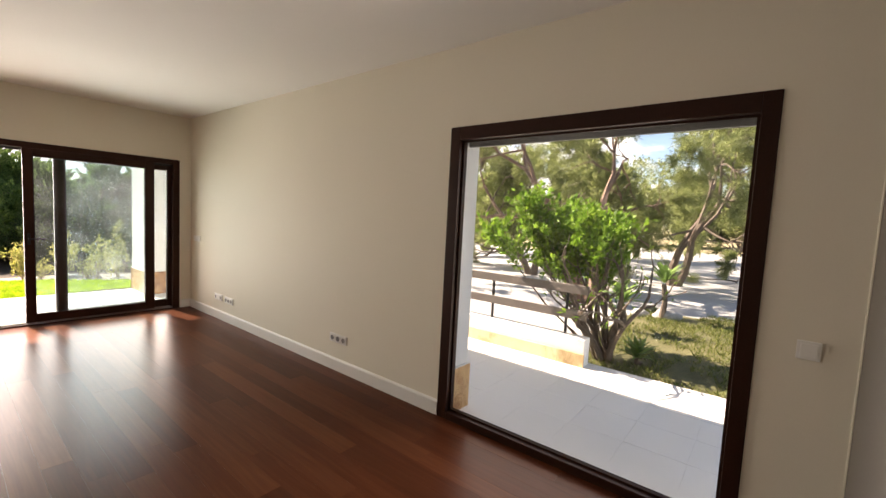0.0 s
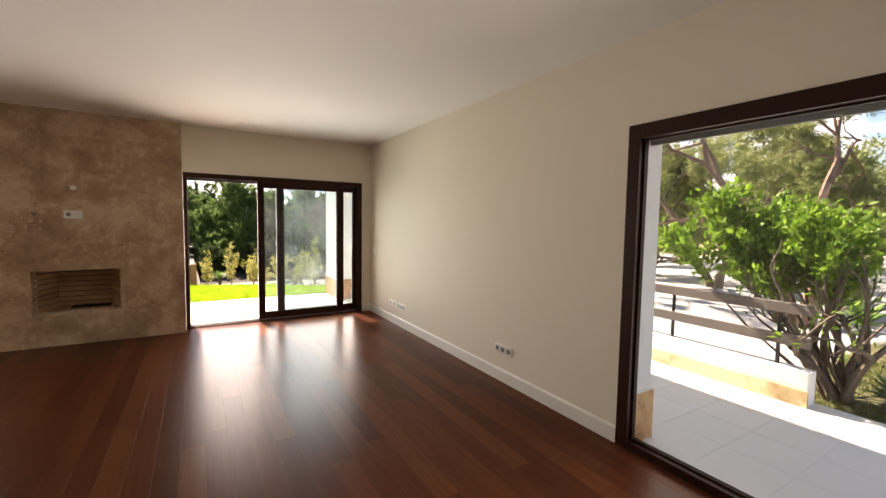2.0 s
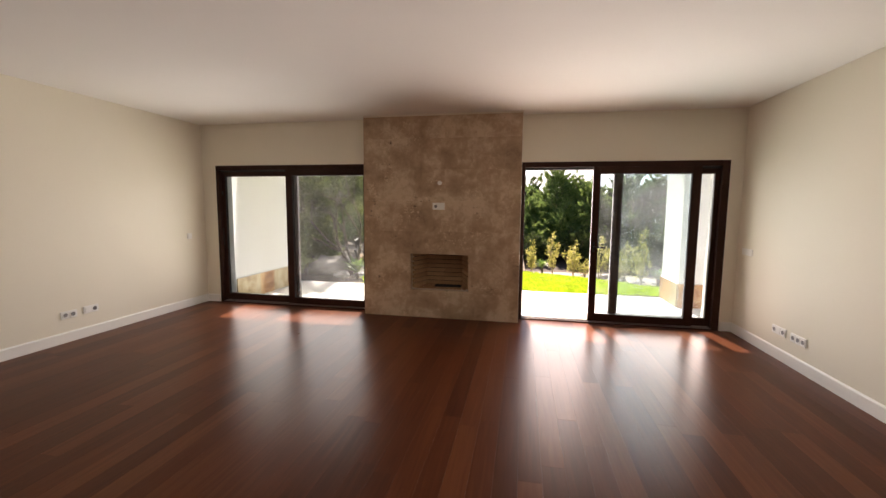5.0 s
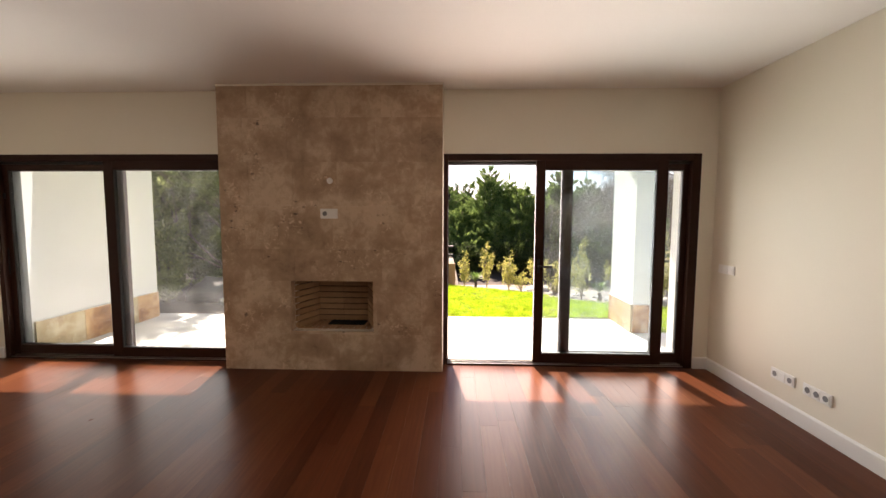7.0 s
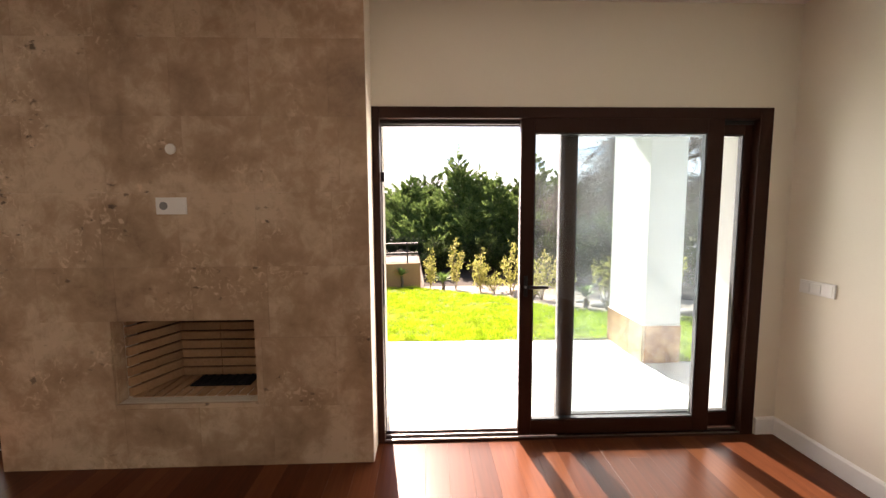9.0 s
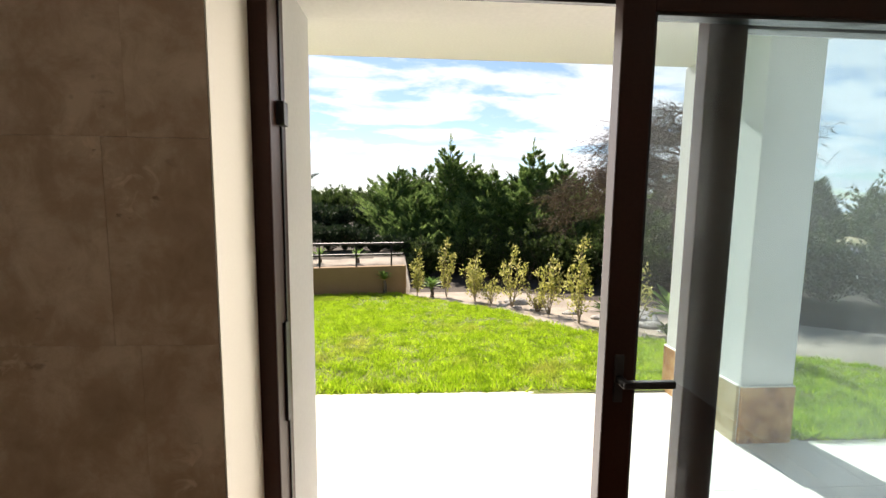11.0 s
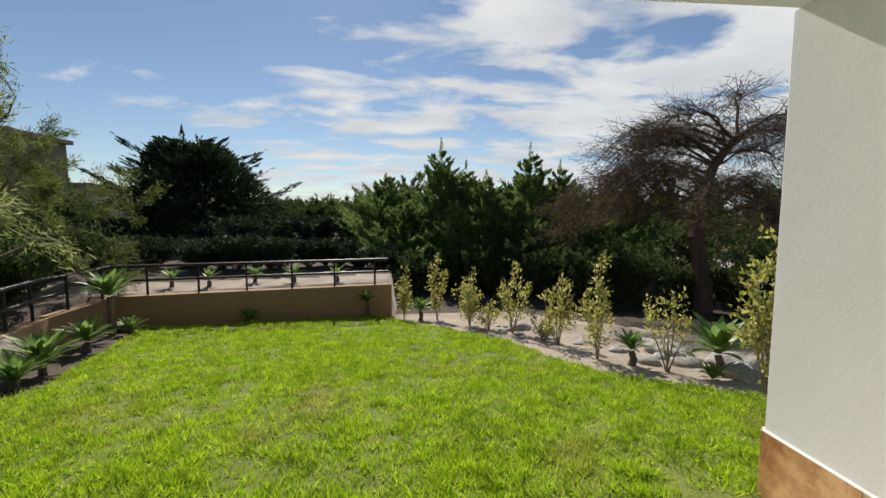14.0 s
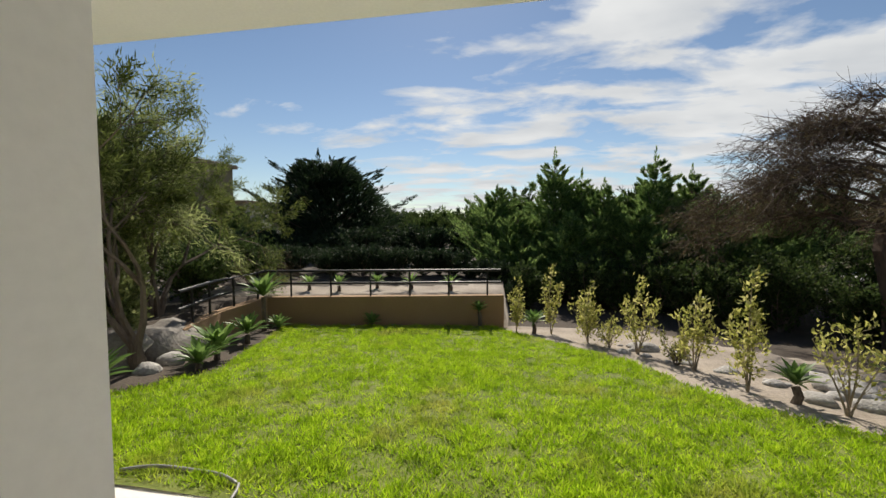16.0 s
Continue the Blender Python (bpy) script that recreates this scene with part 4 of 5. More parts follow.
def build_lawn():
    bm = bmesh.new()
    xs, ys = np.arange(-16.3, -7.9, 0.12), np.arange(-5.0, 5.8, 0.12)
    keep = {}
    for i in range(len(xs) - 1):
        for j in range(len(ys) - 1):
            if inside(np.array([xs[i] + 0.06]), np.array([ys[j] + 0.06]), LAWN)[0]:
                q = []
                for a, b in ((i, j), (i + 1, j), (i + 1, j + 1), (i, j + 1)):
                    if (a, b) not in keep:
                        keep[a, b] = bm.verts.new((xs[a], ys[b], ground_z(xs[a], ys[b]) + 0.03 + 0.012 * noise.noise((xs[a] * 2, ys[b] * 2, 0))))
                    q.append(keep[a, b])
                bm.faces.new(q)
    m = surface("lawn_soil", (0.085, 0.115, 0.014), (0.18, 0.21, 0.035), 0.95, 1.4, 38, 0.6, depth=0.03)
    structure("lawn", bm, m, "bright green lawn sloping away from the terrace", "lawn", smooth=True)
    # blades, thicker and taller near the terrace
    n = 380000
    x = -8.0 - 8.2 * rng.random(n) ** 1.35
    y = rng.uniform(-4.8, 5.6, n)
    ok = inside(x, y, LAWN) & ((x < -8.79) | (y > 2.72))
    x, y = x[ok], y[ok]
    patch = np.array([0.45 * noise.noise((a * 0.8, b * 0.8, 3.0)) + 0.6 * noise.noise((a * 3.2, b * 3.2, 7.0)) + 0.75 * noise.noise((a * 8, b * 8, 2.0)) for a, b in zip(x, y)])
    ok = rng.random(len(x)) < np.clip(0.72 + 1.1 * patch, 0.22, 1)
    x, y, patch = x[ok], y[ok], patch[ok]
    # tussocks of longer, wider blades that lean outwards
    tx, ty = -8.8 - 5.5 * rng.random(2400) ** 1.3, rng.uniform(-4.6, 4.4, 2400)
    ok = inside(tx, ty, LAWN) & (tx < -8.84)
    tx, ty = np.repeat(tx[ok], 22), np.repeat(ty[ok], 22)
    ox, oy = rng.normal(size=len(tx)) * 0.035, rng.normal(size=len(tx)) * 0.035
    x, y = np.concatenate([x, tx + ox]), np.concatenate([y, ty + oy])
    d = np.concatenate([rng.normal(size=(len(patch), 3)) * (0.62, 0.62, 0.1) + (0, 0, 0.8), np.stack([ox * 13, oy * 13, np.full(len(tx), 0.8)], 1) + rng.normal(size=(len(tx), 3)) * 0.25])
    long = np.concatenate([np.clip(1 + 1.15 * patch, 0.35, 2.2) * rng.uniform(0.035, 0.08, len(patch)), rng.uniform(0.045, 0.085, len(tx))])
    wide = np.concatenate([rng.uniform(0.005, 0.010, len(patch)), rng.uniform(0.005, 0.010, len(tx))])
    z = np.array([ground_z(a, b) for a, b in zip(x, y)]) + 0.02
    me = leaves(np.stack([x, y, z], 1), d, long, wide, 0.1)
    tagged(put("grass", me, GRASS), "short bright green lawn grass", "grass", kind="stuff")


build_lawn()


def rough_grass():
    """Thin uneven grass between the side terrace and the drive."""
    n = 26000
    x, y = rng.uniform(-1.7, 3.5, n), rng.uniform(4.75, 9.2, n)
    keep = np.array([noise.noise((a * 1.6, b * 1.6, 5.0)) + 0.5 * noise.noise((a * 6, b * 6, 1.0)) for a, b in zip(x, y)]) > -0.12
    x, y = x[keep], y[keep]
    z = np.array([ground_z(a, b) for a, b in zip(x, y)]) - 0.005
    d = rng.normal(size=(len(x), 3)) * (0.6, 0.6, 0.1) + (0, 0, 0.8)
    me = leaves(np.stack([x, y, z], 1), d, rng.uniform(0.04, 0.11, len(x)), rng.uniform(0.008, 0.014, len(x)), 0.1)
    tagged(put("rough_grass", me, ROUGH), "thin olive-green grass beside the drive", "grass", kind="stuff")


rough_grass()


def tile_terrace():
    pitch = 0.41
    for i in range(-1, 26):
        for j in range(-13, 24):
            x1 = -8.785 + pitch * (i + 1)
            x0 = x1 - pitch
            y0 = -0.075 + pitch * j
            y1 = y0 + pitch
            main = y1 <= 2.8 and y0 > -4.7 and x1 < XO + 0.02
            right = y0 >= 2.6 and y1 < 4.95 and x0 > -8.03 and x1 < XO + 0.02
            side = y0 >= YNO - 0.1 and y1 < 4.8 and x0 >= XO - 0.3 and x1 < 2.2
            if not (main or right or side):
                continue
            x0c, x1c = max(x0, -8.785), x1
            if main and x1 > XO: x1c = XO
            if side and not right: y0 = max(y0, YNO + 0.012)
            if x1c - x0c < 0.05 or y1 - y0 < 0.05:
                continue
            lo, hi = (x0c + 0.0012, y0 + 0.0012, -0.043), (x1c - 0.0012, y1 - 0.0012, -0.030 + rng.uniform(-0.0004, 0.0004))
            put("floor_tile", box(lo, hi, 0.0008), TILE, terrace)


tile_terrace()

# ---- garden walls and rails ----


def garden_wall():
    pts = [(-16.25, -0.15), (-15.06, -5.39), (-13.4, -5.3), (-12.2, -4.95)]
    bm = bmesh.new()
    for (x0, y0), (x1, y1) in zip(pts[:-1], pts[1:]):
        a, b = Vector((x0, y0, 0)), Vector((x1, y1, 0))
        d = (b - a)
        m = Matrix.Translation((a + b) / 2) @ Matrix.Rotation(math.atan2(d.y, d.x), 4, "Z")
        part_bm = bmesh.new()
        add_box(part_bm, (-d.length / 2 - 0.06, -0.1, -1.2), (d.length / 2 + 0.06, 0.1, -0.045), 0.012)
        part_bm.transform(m)
        me = bpy.data.meshes.new("w")
        part_bm.to_mesh(me)
        part_bm.free()
        bm.from_mesh(me)
    structure("garden_wall", bm, RENDERED, "low ochre rendered retaining wall", "wall")
    rail = thing("garden_railing", "dark metal two-bar railing on the low garden wall", "railing")
    for z, r in ((0.53, 0.03), (0.25, 0.026)):
        put("rail", tubes([([(x, y, z) for x, y in pts], r, r)], 8), STEEL, rail)
    for (x0, y0), (x1, y1) in zip(pts[:-1], pts[1:]):
        n = max(2, round(math.hypot(x1 - x0, y1 - y0) / 0.95))
        for k in range(n):
            f = (k + 0.35) / n
            x, y = x0 + (x1 - x0) * f, y0 + (y1 - y0) * f
            put("post", tubes([([(x, y, -0.05), (x, y, 0.53)], 0.022, 0.022)], 8), STEEL, rail)


garden_wall()


def side_railing():
    rail = thing("terrace_railing", "grey-brown wooden two-board railing on the low white wall", "railing")
    boardm = surface("weathered_board", (0.11, 0.095, 0.085), (0.20, 0.17, 0.15), 0.8, 2, 40, 0.3, stretch=(0.3, 4, 4))
    for z in (0.755, 0.465):
        put("board", box((-4.6, 4.585, z), (-1.38, 4.62, z + 0.10), 0.006), boardm, rail)
    for x in (-4.5, -3.6, -2.62, -1.63):
        put("post", box((x - 0.014, 4.622, 0.26), (x + 0.014, 4.65, 0.85), 0.004), STEEL, rail)


side_railing()

# ---- plants ----


def agave(x, y, size, label, stem=0.0, count=36, z=None, group="agaves in the border"):
    z = ground_z(x, y) if z is None else z
    a = thing("agave", label, "succulent", group, at=(x, y, z))
    if stem:
        put("stem", tubes([([(0, 0, -0.03), (0.03, 0.02, stem * 0.5), (0, 0, stem)], 0.05, 0.04)], 7), BARK, a, "short woody stem")
    V, F = [], []
    for k in range(count):
        az = k * 2.39996 + rng.uniform(-0.2, 0.2)
        lift = 1.15 * (k / count) ** 0.8 + 0.35 + rng.uniform(-0.12, 0.12)
        ln = size * rng.uniform(0.75, 1.1) * (0.75 + 0.25 * math.sin(math.pi * k / count))
        wd = ln * 0.22
        out = Vector((math.cos(az), math.sin(az), 0))
        side = Vector((-math.sin(az), math.cos(az), 0))
        first = len(V)
        p = Vector((0, 0, stem + 0.02))
        prof = (0.35, 0.8, 1.0, 0.75, 0.05)
        for s, w in enumerate(prof):
            e = lift - 0.16 * s
            V += [p + side * wd * w / 2 + Vector((0, 0, wd * w * 0.18)), p.copy(), p - side * wd * w / 2 + Vector((0, 0, wd * w * 0.18))]
            p = p + (out * math.cos(e) + Vector((0, 0, math.sin(e)))) * ln / 4
        for s in range(4):
            i = first + 3 * s
            F += [(i, i + 1, i + 4, i + 3), (i + 1, i + 2, i + 5, i + 4)]
    put("leaf_rosette", raw("rosette", V, F), AGAVE, a, smooth=True)
    return a


def shrub(x, y, h, w, label, material, stems=5, dense=900, leaf=0.05, name="young_shrub", z=None, low=0.12, group="", spread=1.0, lean=0.0):
    """A slim garden shrub: a few upright stems, side twigs and many small pointed leaves set along them."""
    z = ground_z(x, y) if z is None else z
    s = thing(name, label, "shrub", group, at=(x, y, z))
    paths, P, D = [], [], []
    for k in range(stems):
        az = rng.uniform(0, 2 * math.pi)
        top = Vector((math.cos(az), math.sin(az), 0)) * w * 0.42 * rng.uniform(0.15, 1.0) * spread
        top.x += lean
        hh = h * rng.uniform(0.62, 1.0) if k else h
        pts = [Vector((0.01 * k, 0, -0.04))]
        for q in range(1, 6):
            f = q / 5
            pts.append(Vector((top.x * f ** 0.8 + rng.normal() * 0.02, top.y * f ** 0.8 + rng.normal() * 0.02, hh * f)))
        paths.append((pts, 0.011 + h * 0.005, 0.003))
        for q in range(int(9 * h) + 4):
            f = rng.uniform(low, 1)
            i = min(int(f * 5), 4)
            base = pts[i].lerp(pts[i + 1], f * 5 - i)
            a2 = rng.uniform(0, 2 * math.pi)
            ln = w * 0.34 * rng.uniform(0.5, 1.0) * (1.15 - 0.75 * f)
            tip = base + Vector((math.cos(a2) * ln, math.sin(a2) * ln, ln * rng.uniform(0.5, 1.3)))
            paths.append(([base, base.lerp(tip, 0.5) + Vector((0, 0, -0.01)), tip], 0.004, 0.0015))
            m = max(4, int(dense / (stems * (int(9 * h) + 4))))
            t = rng.uniform(0.15, 1.05, m)[:, None]
            b, e = np.array(base), np.array(tip)
            P.append(b + (e - b) * t + rng.normal(size=(m, 3)) * leaf * 0.35)
            D.append(rng.normal(size=(m, 3)) * 0.7 + (e - b) / max(ln, 0.01) * 0.5 + (0, 0, 0.25))
    put("woody_frame", tubes(paths, 5), BARK, s)
    P, D = np.concatenate(P), np.concatenate(D)
    put("foliage", leaves(P, D, leaf * rng.uniform(0.7, 1.25, len(P)), leaf * 0.5 * rng.uniform(0.7, 1.2, len(P))), material, s)
    return s


def conifer(x, y, h, r, label, material, z=None, limbs=70, twigs=13, per=7, lift=0.35, size=0.24, lean=(0, 0), name="cypress_tree", bare=0.06, shape=0.8, group="cypresses behind the garden", wob=0.35, reach=0.16, up=0.2, fill=900):
    """A cypress: a trunk, limbs that bend upwards, fans of side twigs on every limb, and narrow sprays along the twigs."""
    z = ground_z(x, y) if z is None else z
    t = thing(name, label, "tree", group, at=(x, y, z))
    top = Vector((lean[0], lean[1], h))
    tr = [Vector((0, 0, -0.1)), Vector((lean[0] * 0.2, lean[1] * 0.2, h * 0.4)), Vector((lean[0] * 0.6, lean[1] * 0.6, h * 0.75)), top]
    paths = [(tr, 0.025 * h + 0.03, 0.012)]
    P, D, S = [], [], []
    for k in range(limbs):
        u = bare + (1 - bare) * (k + rng.random()) / limbs
        az = k * 2.39996 + rng.uniform(-0.5, 0.5)
        ln = r * max(0.32, (1 - u) ** shape) * rng.uniform(1 - wob, 1 + wob)
        base = Vector((lean[0] * u ** 1.5, lean[1] * u ** 1.5, h * u * 0.96))
        out = Vector((math.cos(az), math.sin(az), 0))
        el = lift + 0.42 * u + rng.uniform(-0.22, 0.22)
        mid = base + (out * math.cos(el - 0.2) + Vector((0, 0, math.sin(el - 0.2)))) * ln * 0.5
        tip = mid + (out * math.cos(el + 0.35) + Vector((0, 0, math.sin(el + 0.35)))) * ln * 0.55
        paths.append(([base, mid, tip], 0.015 + 0.008 * ln, 0.004))
        b, c, e = np.array(base), np.array(mid), np.array(tip)
        f = (rng.uniform(0.16, 1.0, twigs) ** 0.8)[:, None]
        pos = (1 - f) ** 2 * b + 2 * f * (1 - f) * c + f ** 2 * e
        axis = (e - b) / np.linalg.norm(e - b)
        sd = np.cross(axis, (0, 0, 1.0))
        way = axis * 0.75 + sd * rng.uniform(-0.85, 0.85, (twigs, 1)) + rng.normal(size=(twigs, 3)) * 0.22 + (0, 0, up)
        way /= np.linalg.norm(way, axis=1, keepdims=True)
        tl = (reach * (0.15 + 0.85 * ln) * rng.uniform(0.6, 1.3, (twigs, 1)) * (1.3 - 1.15 * f))
        g = rng.uniform(0.0, 1.0, (twigs, per, 1))
        q = pos[:, None] + way[:, None] * tl[:, None] * g + rng.normal(size=(twigs, per, 3)) * 0.03 * r ** 0.5
        w = way[:, None] + axis * 0.3 + rng.normal(size=(twigs, per, 3)) * 0.26
        P.append(q.reshape(-1, 3)); D.append(w.reshape(-1, 3))
        S.append((size * rng.uniform(0.6, 1.25, (twigs, per)) * (1.15 - 0.45 * g[..., 0])).ravel())
    put("trunk", tubes(paths, 5), BARK, t)
    u = rng.uniform(0.02, 0.9, fill)
    rad = r * 0.62 * (1 - u) ** max(shape, 0.5) * np.sqrt(rng.random(fill))
    az = rng.uniform(0, 2 * math.pi, fill)
    core = np.stack([lean[0] * u ** 1.5 + rad * np.cos(az), lean[1] * u ** 1.5 + rad * np.sin(az), h * u + rad * 0.35], 1)
    P.append(core); D.append(np.stack([np.cos(az), np.sin(az), np.full(fill, 0.7)], 1) + rng.normal(size=(fill, 3)) * 0.4)
    S.append(np.full(fill, size * 2.0))
    P, D, S = np.concatenate(P), np.concatenate(D), np.concatenate(S)
    put("crown", leaves(P, D, S, S * 0.2, 0.15), material, t)
    return t


def plume_cypress(x, y, h, r, label, material, limbs=78, lift=0.5, shape=1.05, size=0.14, side=10, per=34, bare=0.05, lean=(0, 0), name="cypress_tree", group="cypresses behind the garden", fill=2600, wob=0.34, least=0.09, z=None, body=0.5, thin=0.9, upward=0.6, point=0.22):
    """A cypress with feathery plumes: limbs that rise outwards, smaller plumes fanned on both sides of each, short sprays close along them."""
    z = ground_z(x, y) if z is None else z
    t = thing(name, label, "tree", group, at=(x, y, z))
    paths = [([Vector((0, 0, -0.1)), Vector((lean[0] * 0.2, lean[1] * 0.2, h * 0.4)), Vector((lean[0], lean[1], h * 0.93))], 0.022 * h + 0.03, 0.012)]
    P, D, S = [], [], []

    def plume(a, b, n, wide, sz):
        """A flame-shaped tuft: sprays close round an axis, splayed at its foot and drawn to a point."""
        f = rng.uniform(0.0, 1.0, (n, 1)) ** 0.9
        ax = b - a
        ln = np.linalg.norm(ax)
        ax = ax / ln
        r0 = rng.normal(size=(n, 3))
        r0 -= (r0 @ ax)[:, None] * ax
        r0 /= np.maximum(np.linalg.norm(r0, axis=1, keepdims=True), 1e-6)
        P.append(a + (b - a) * f + r0 * wide * (1.05 - f) * rng.uniform(0.2, 1.0, (n, 1)))
        D.append(ax + r0 * 0.5 * (1.1 - f) + rng.normal(size=(n, 3)) * 0.12)
        S.append(sz * rng.uniform(0.7, 1.2, n) * (1.15 - 0.4 * f[:, 0]))

    for k in range(limbs):
        u = bare + (0.97 - bare) * (1 - (1 - (k + rng.random()) / limbs) ** thin)
        az = k * 2.39996 + rng.uniform(-0.4, 0.4)
        ln = (r * (1 - u) ** shape + least * r) * rng.uniform(1 - wob, 1 + wob * 0.6)
        slim = 0.35 + 0.65 * (1 - u)
        el = lift * (0.75 + 0.6 * u) + rng.uniform(-0.15, 0.2)
        base = np.array((lean[0] * u ** 1.5, lean[1] * u ** 1.5, h * u * 0.92))
        out = np.array((math.cos(az), math.sin(az), 0.0))
        way = out * math.cos(el) + np.array((0, 0, math.sin(el)))
        mid = base + (out * math.cos(el - 0.25) + np.array((0, 0, math.sin(el - 0.25)))) * ln * 0.5
        tip = mid + (out * math.cos(el + 0.2) + np.array((0, 0, math.sin(el + 0.2)))) * ln * 0.5
        paths.append(([Vector(base), Vector(mid), Vector(tip)], 0.012 + 0.008 * ln, 0.004))
        plume(mid, tip + (tip - mid) * point, int(per * 1.5), (0.05 + 0.035 * ln) * slim, size)
        flat = np.cross(way, (0, 0, 1.0))
        flat /= np.linalg.norm(flat)
        for q in range(max(3, int(side * (1.05 - 0.75 * u)))):
            f = rng.uniform(0.3, 0.95)
            b = base + (mid - base) * 2 * f if f < 0.5 else mid + (tip - mid) * (2 * f - 1)
            w = way * 0.8 + flat * (rng.uniform(0.35, 0.8) * (1 if q % 2 else -1)) + np.array((0, 0, rng.uniform(0.0, upward)))
            plume(b, b + w / np.linalg.norm(w) * (0.22 * slim + ln * 0.36 * (1.25 - f)) * rng.uniform(0.7, 1.2), per, (0.04 + 0.028 * ln) * slim, size)
    top = np.array((lean[0], lean[1], h))
    plume(top * (1, 1, 0.86), top * (1, 1, 1.02), per * 2, 0.13, size * 1.1)
    put("trunk", tubes(paths, 5), BARK, t)
    u = rng.uniform(0.03, 0.82, fill)
    rad = r * body * ((1 - u) ** max(shape, 0.4) + least * 0.5) * np.sqrt(rng.random(fill))
    az = rng.uniform(0, 2 * math.pi, fill)
    P.append(np.stack([lean[0] * u ** 1.5 + rad * np.cos(az), lean[1] * u ** 1.5 + rad * np.sin(az), h * u * 0.92 + rad * 0.45], 1))
    D.append(np.stack([np.cos(az), np.sin(az), np.full(fill, 0.8)], 1) + rng.normal(size=(fill, 3)) * 0.35)
    S.append(np.full(fill, size * 2.0))
    P, D, S = np.concatenate(P), np.concatenate(D), np.concatenate(S)
    put("crown", leaves(P, D, S, S * 0.24, 0.15), material, t)
    return t


def branching(x, y, h, label, bark, leafmat, z=None, stems=3, spread=0.5, levels=4, twig=0.35, leaf=0.09, per=14, droop=0.0, name="tree", wide=0.2, lean=(0, 0), trunk=0.09, clear=0.0, group="", leafw=0.3, seed=3, split=(2, 4)):
    """A broad tree grown by forking: tapered trunk and limbs, ever finer twigs, small leaves on the last ones."""
    z = ground_z(x, y) if z is None else z
    g = np.random.default_rng(seed)
    t = thing(name, label, "tree", group, at=(x, y, z))
    paths, P, D = [], [], []

    def grow(p, d, ln, r, lv):
        pts = [p]
        q, e = p.copy(), d.copy()
        for k in range(3):
            e = (e + Vector(g.normal(size=3)) * 0.16 + Vector((0, 0, -droop * (levels - lv) / levels))).normalized()
            q = q + e * ln / 3
            pts.append(q.copy())
        paths.append((pts, r, r * 0.55))
        if lv <= 1:
            m = per
            tt = g.uniform(0.1, 1.1, m)[:, None]
            a, b = np.array(pts[0]), np.array(pts[-1])
            P.append(a + (b - a) * tt + g.normal(size=(m, 3)) * ln * 0.16)
            D.append((b - a) / ln + g.normal(size=(m, 3)) * 0.6 + (0, 0, -droop))
        if lv <= 0:
            return
        for k in range(int(g.integers(split[0], split[1] + 1))):
            n = (e + Vector(g.normal(size=3)) * spread).normalized()
            start = pts[-1] if k == 0 or g.random() < 0.6 else pts[2]
            grow(start, n, ln * g.uniform(0.6, 0.86), r * 0.56, lv - 1)

    for k in range(stems):
        az = 2 * math.pi * k / stems + g.uniform(-0.4, 0.4)
        d = Vector((math.cos(az) * wide + lean[0], math.sin(az) * wide + lean[1], 1)).normalized()
        grow(Vector((math.cos(az) * 0.06 * (stems > 1), math.sin(az) * 0.06 * (stems > 1), -0.08)), d, h * twig, trunk, levels)
    put("trunk", tubes(paths, 5), bark, t)
    P, D = np.concatenate(P), np.concatenate(D)
    put("crown", leaves(P, D, leaf * g.uniform(0.6, 1.3, len(P)), leaf * leafw * g.uniform(0.7, 1.2, len(P))), leafmat, t)
    return t


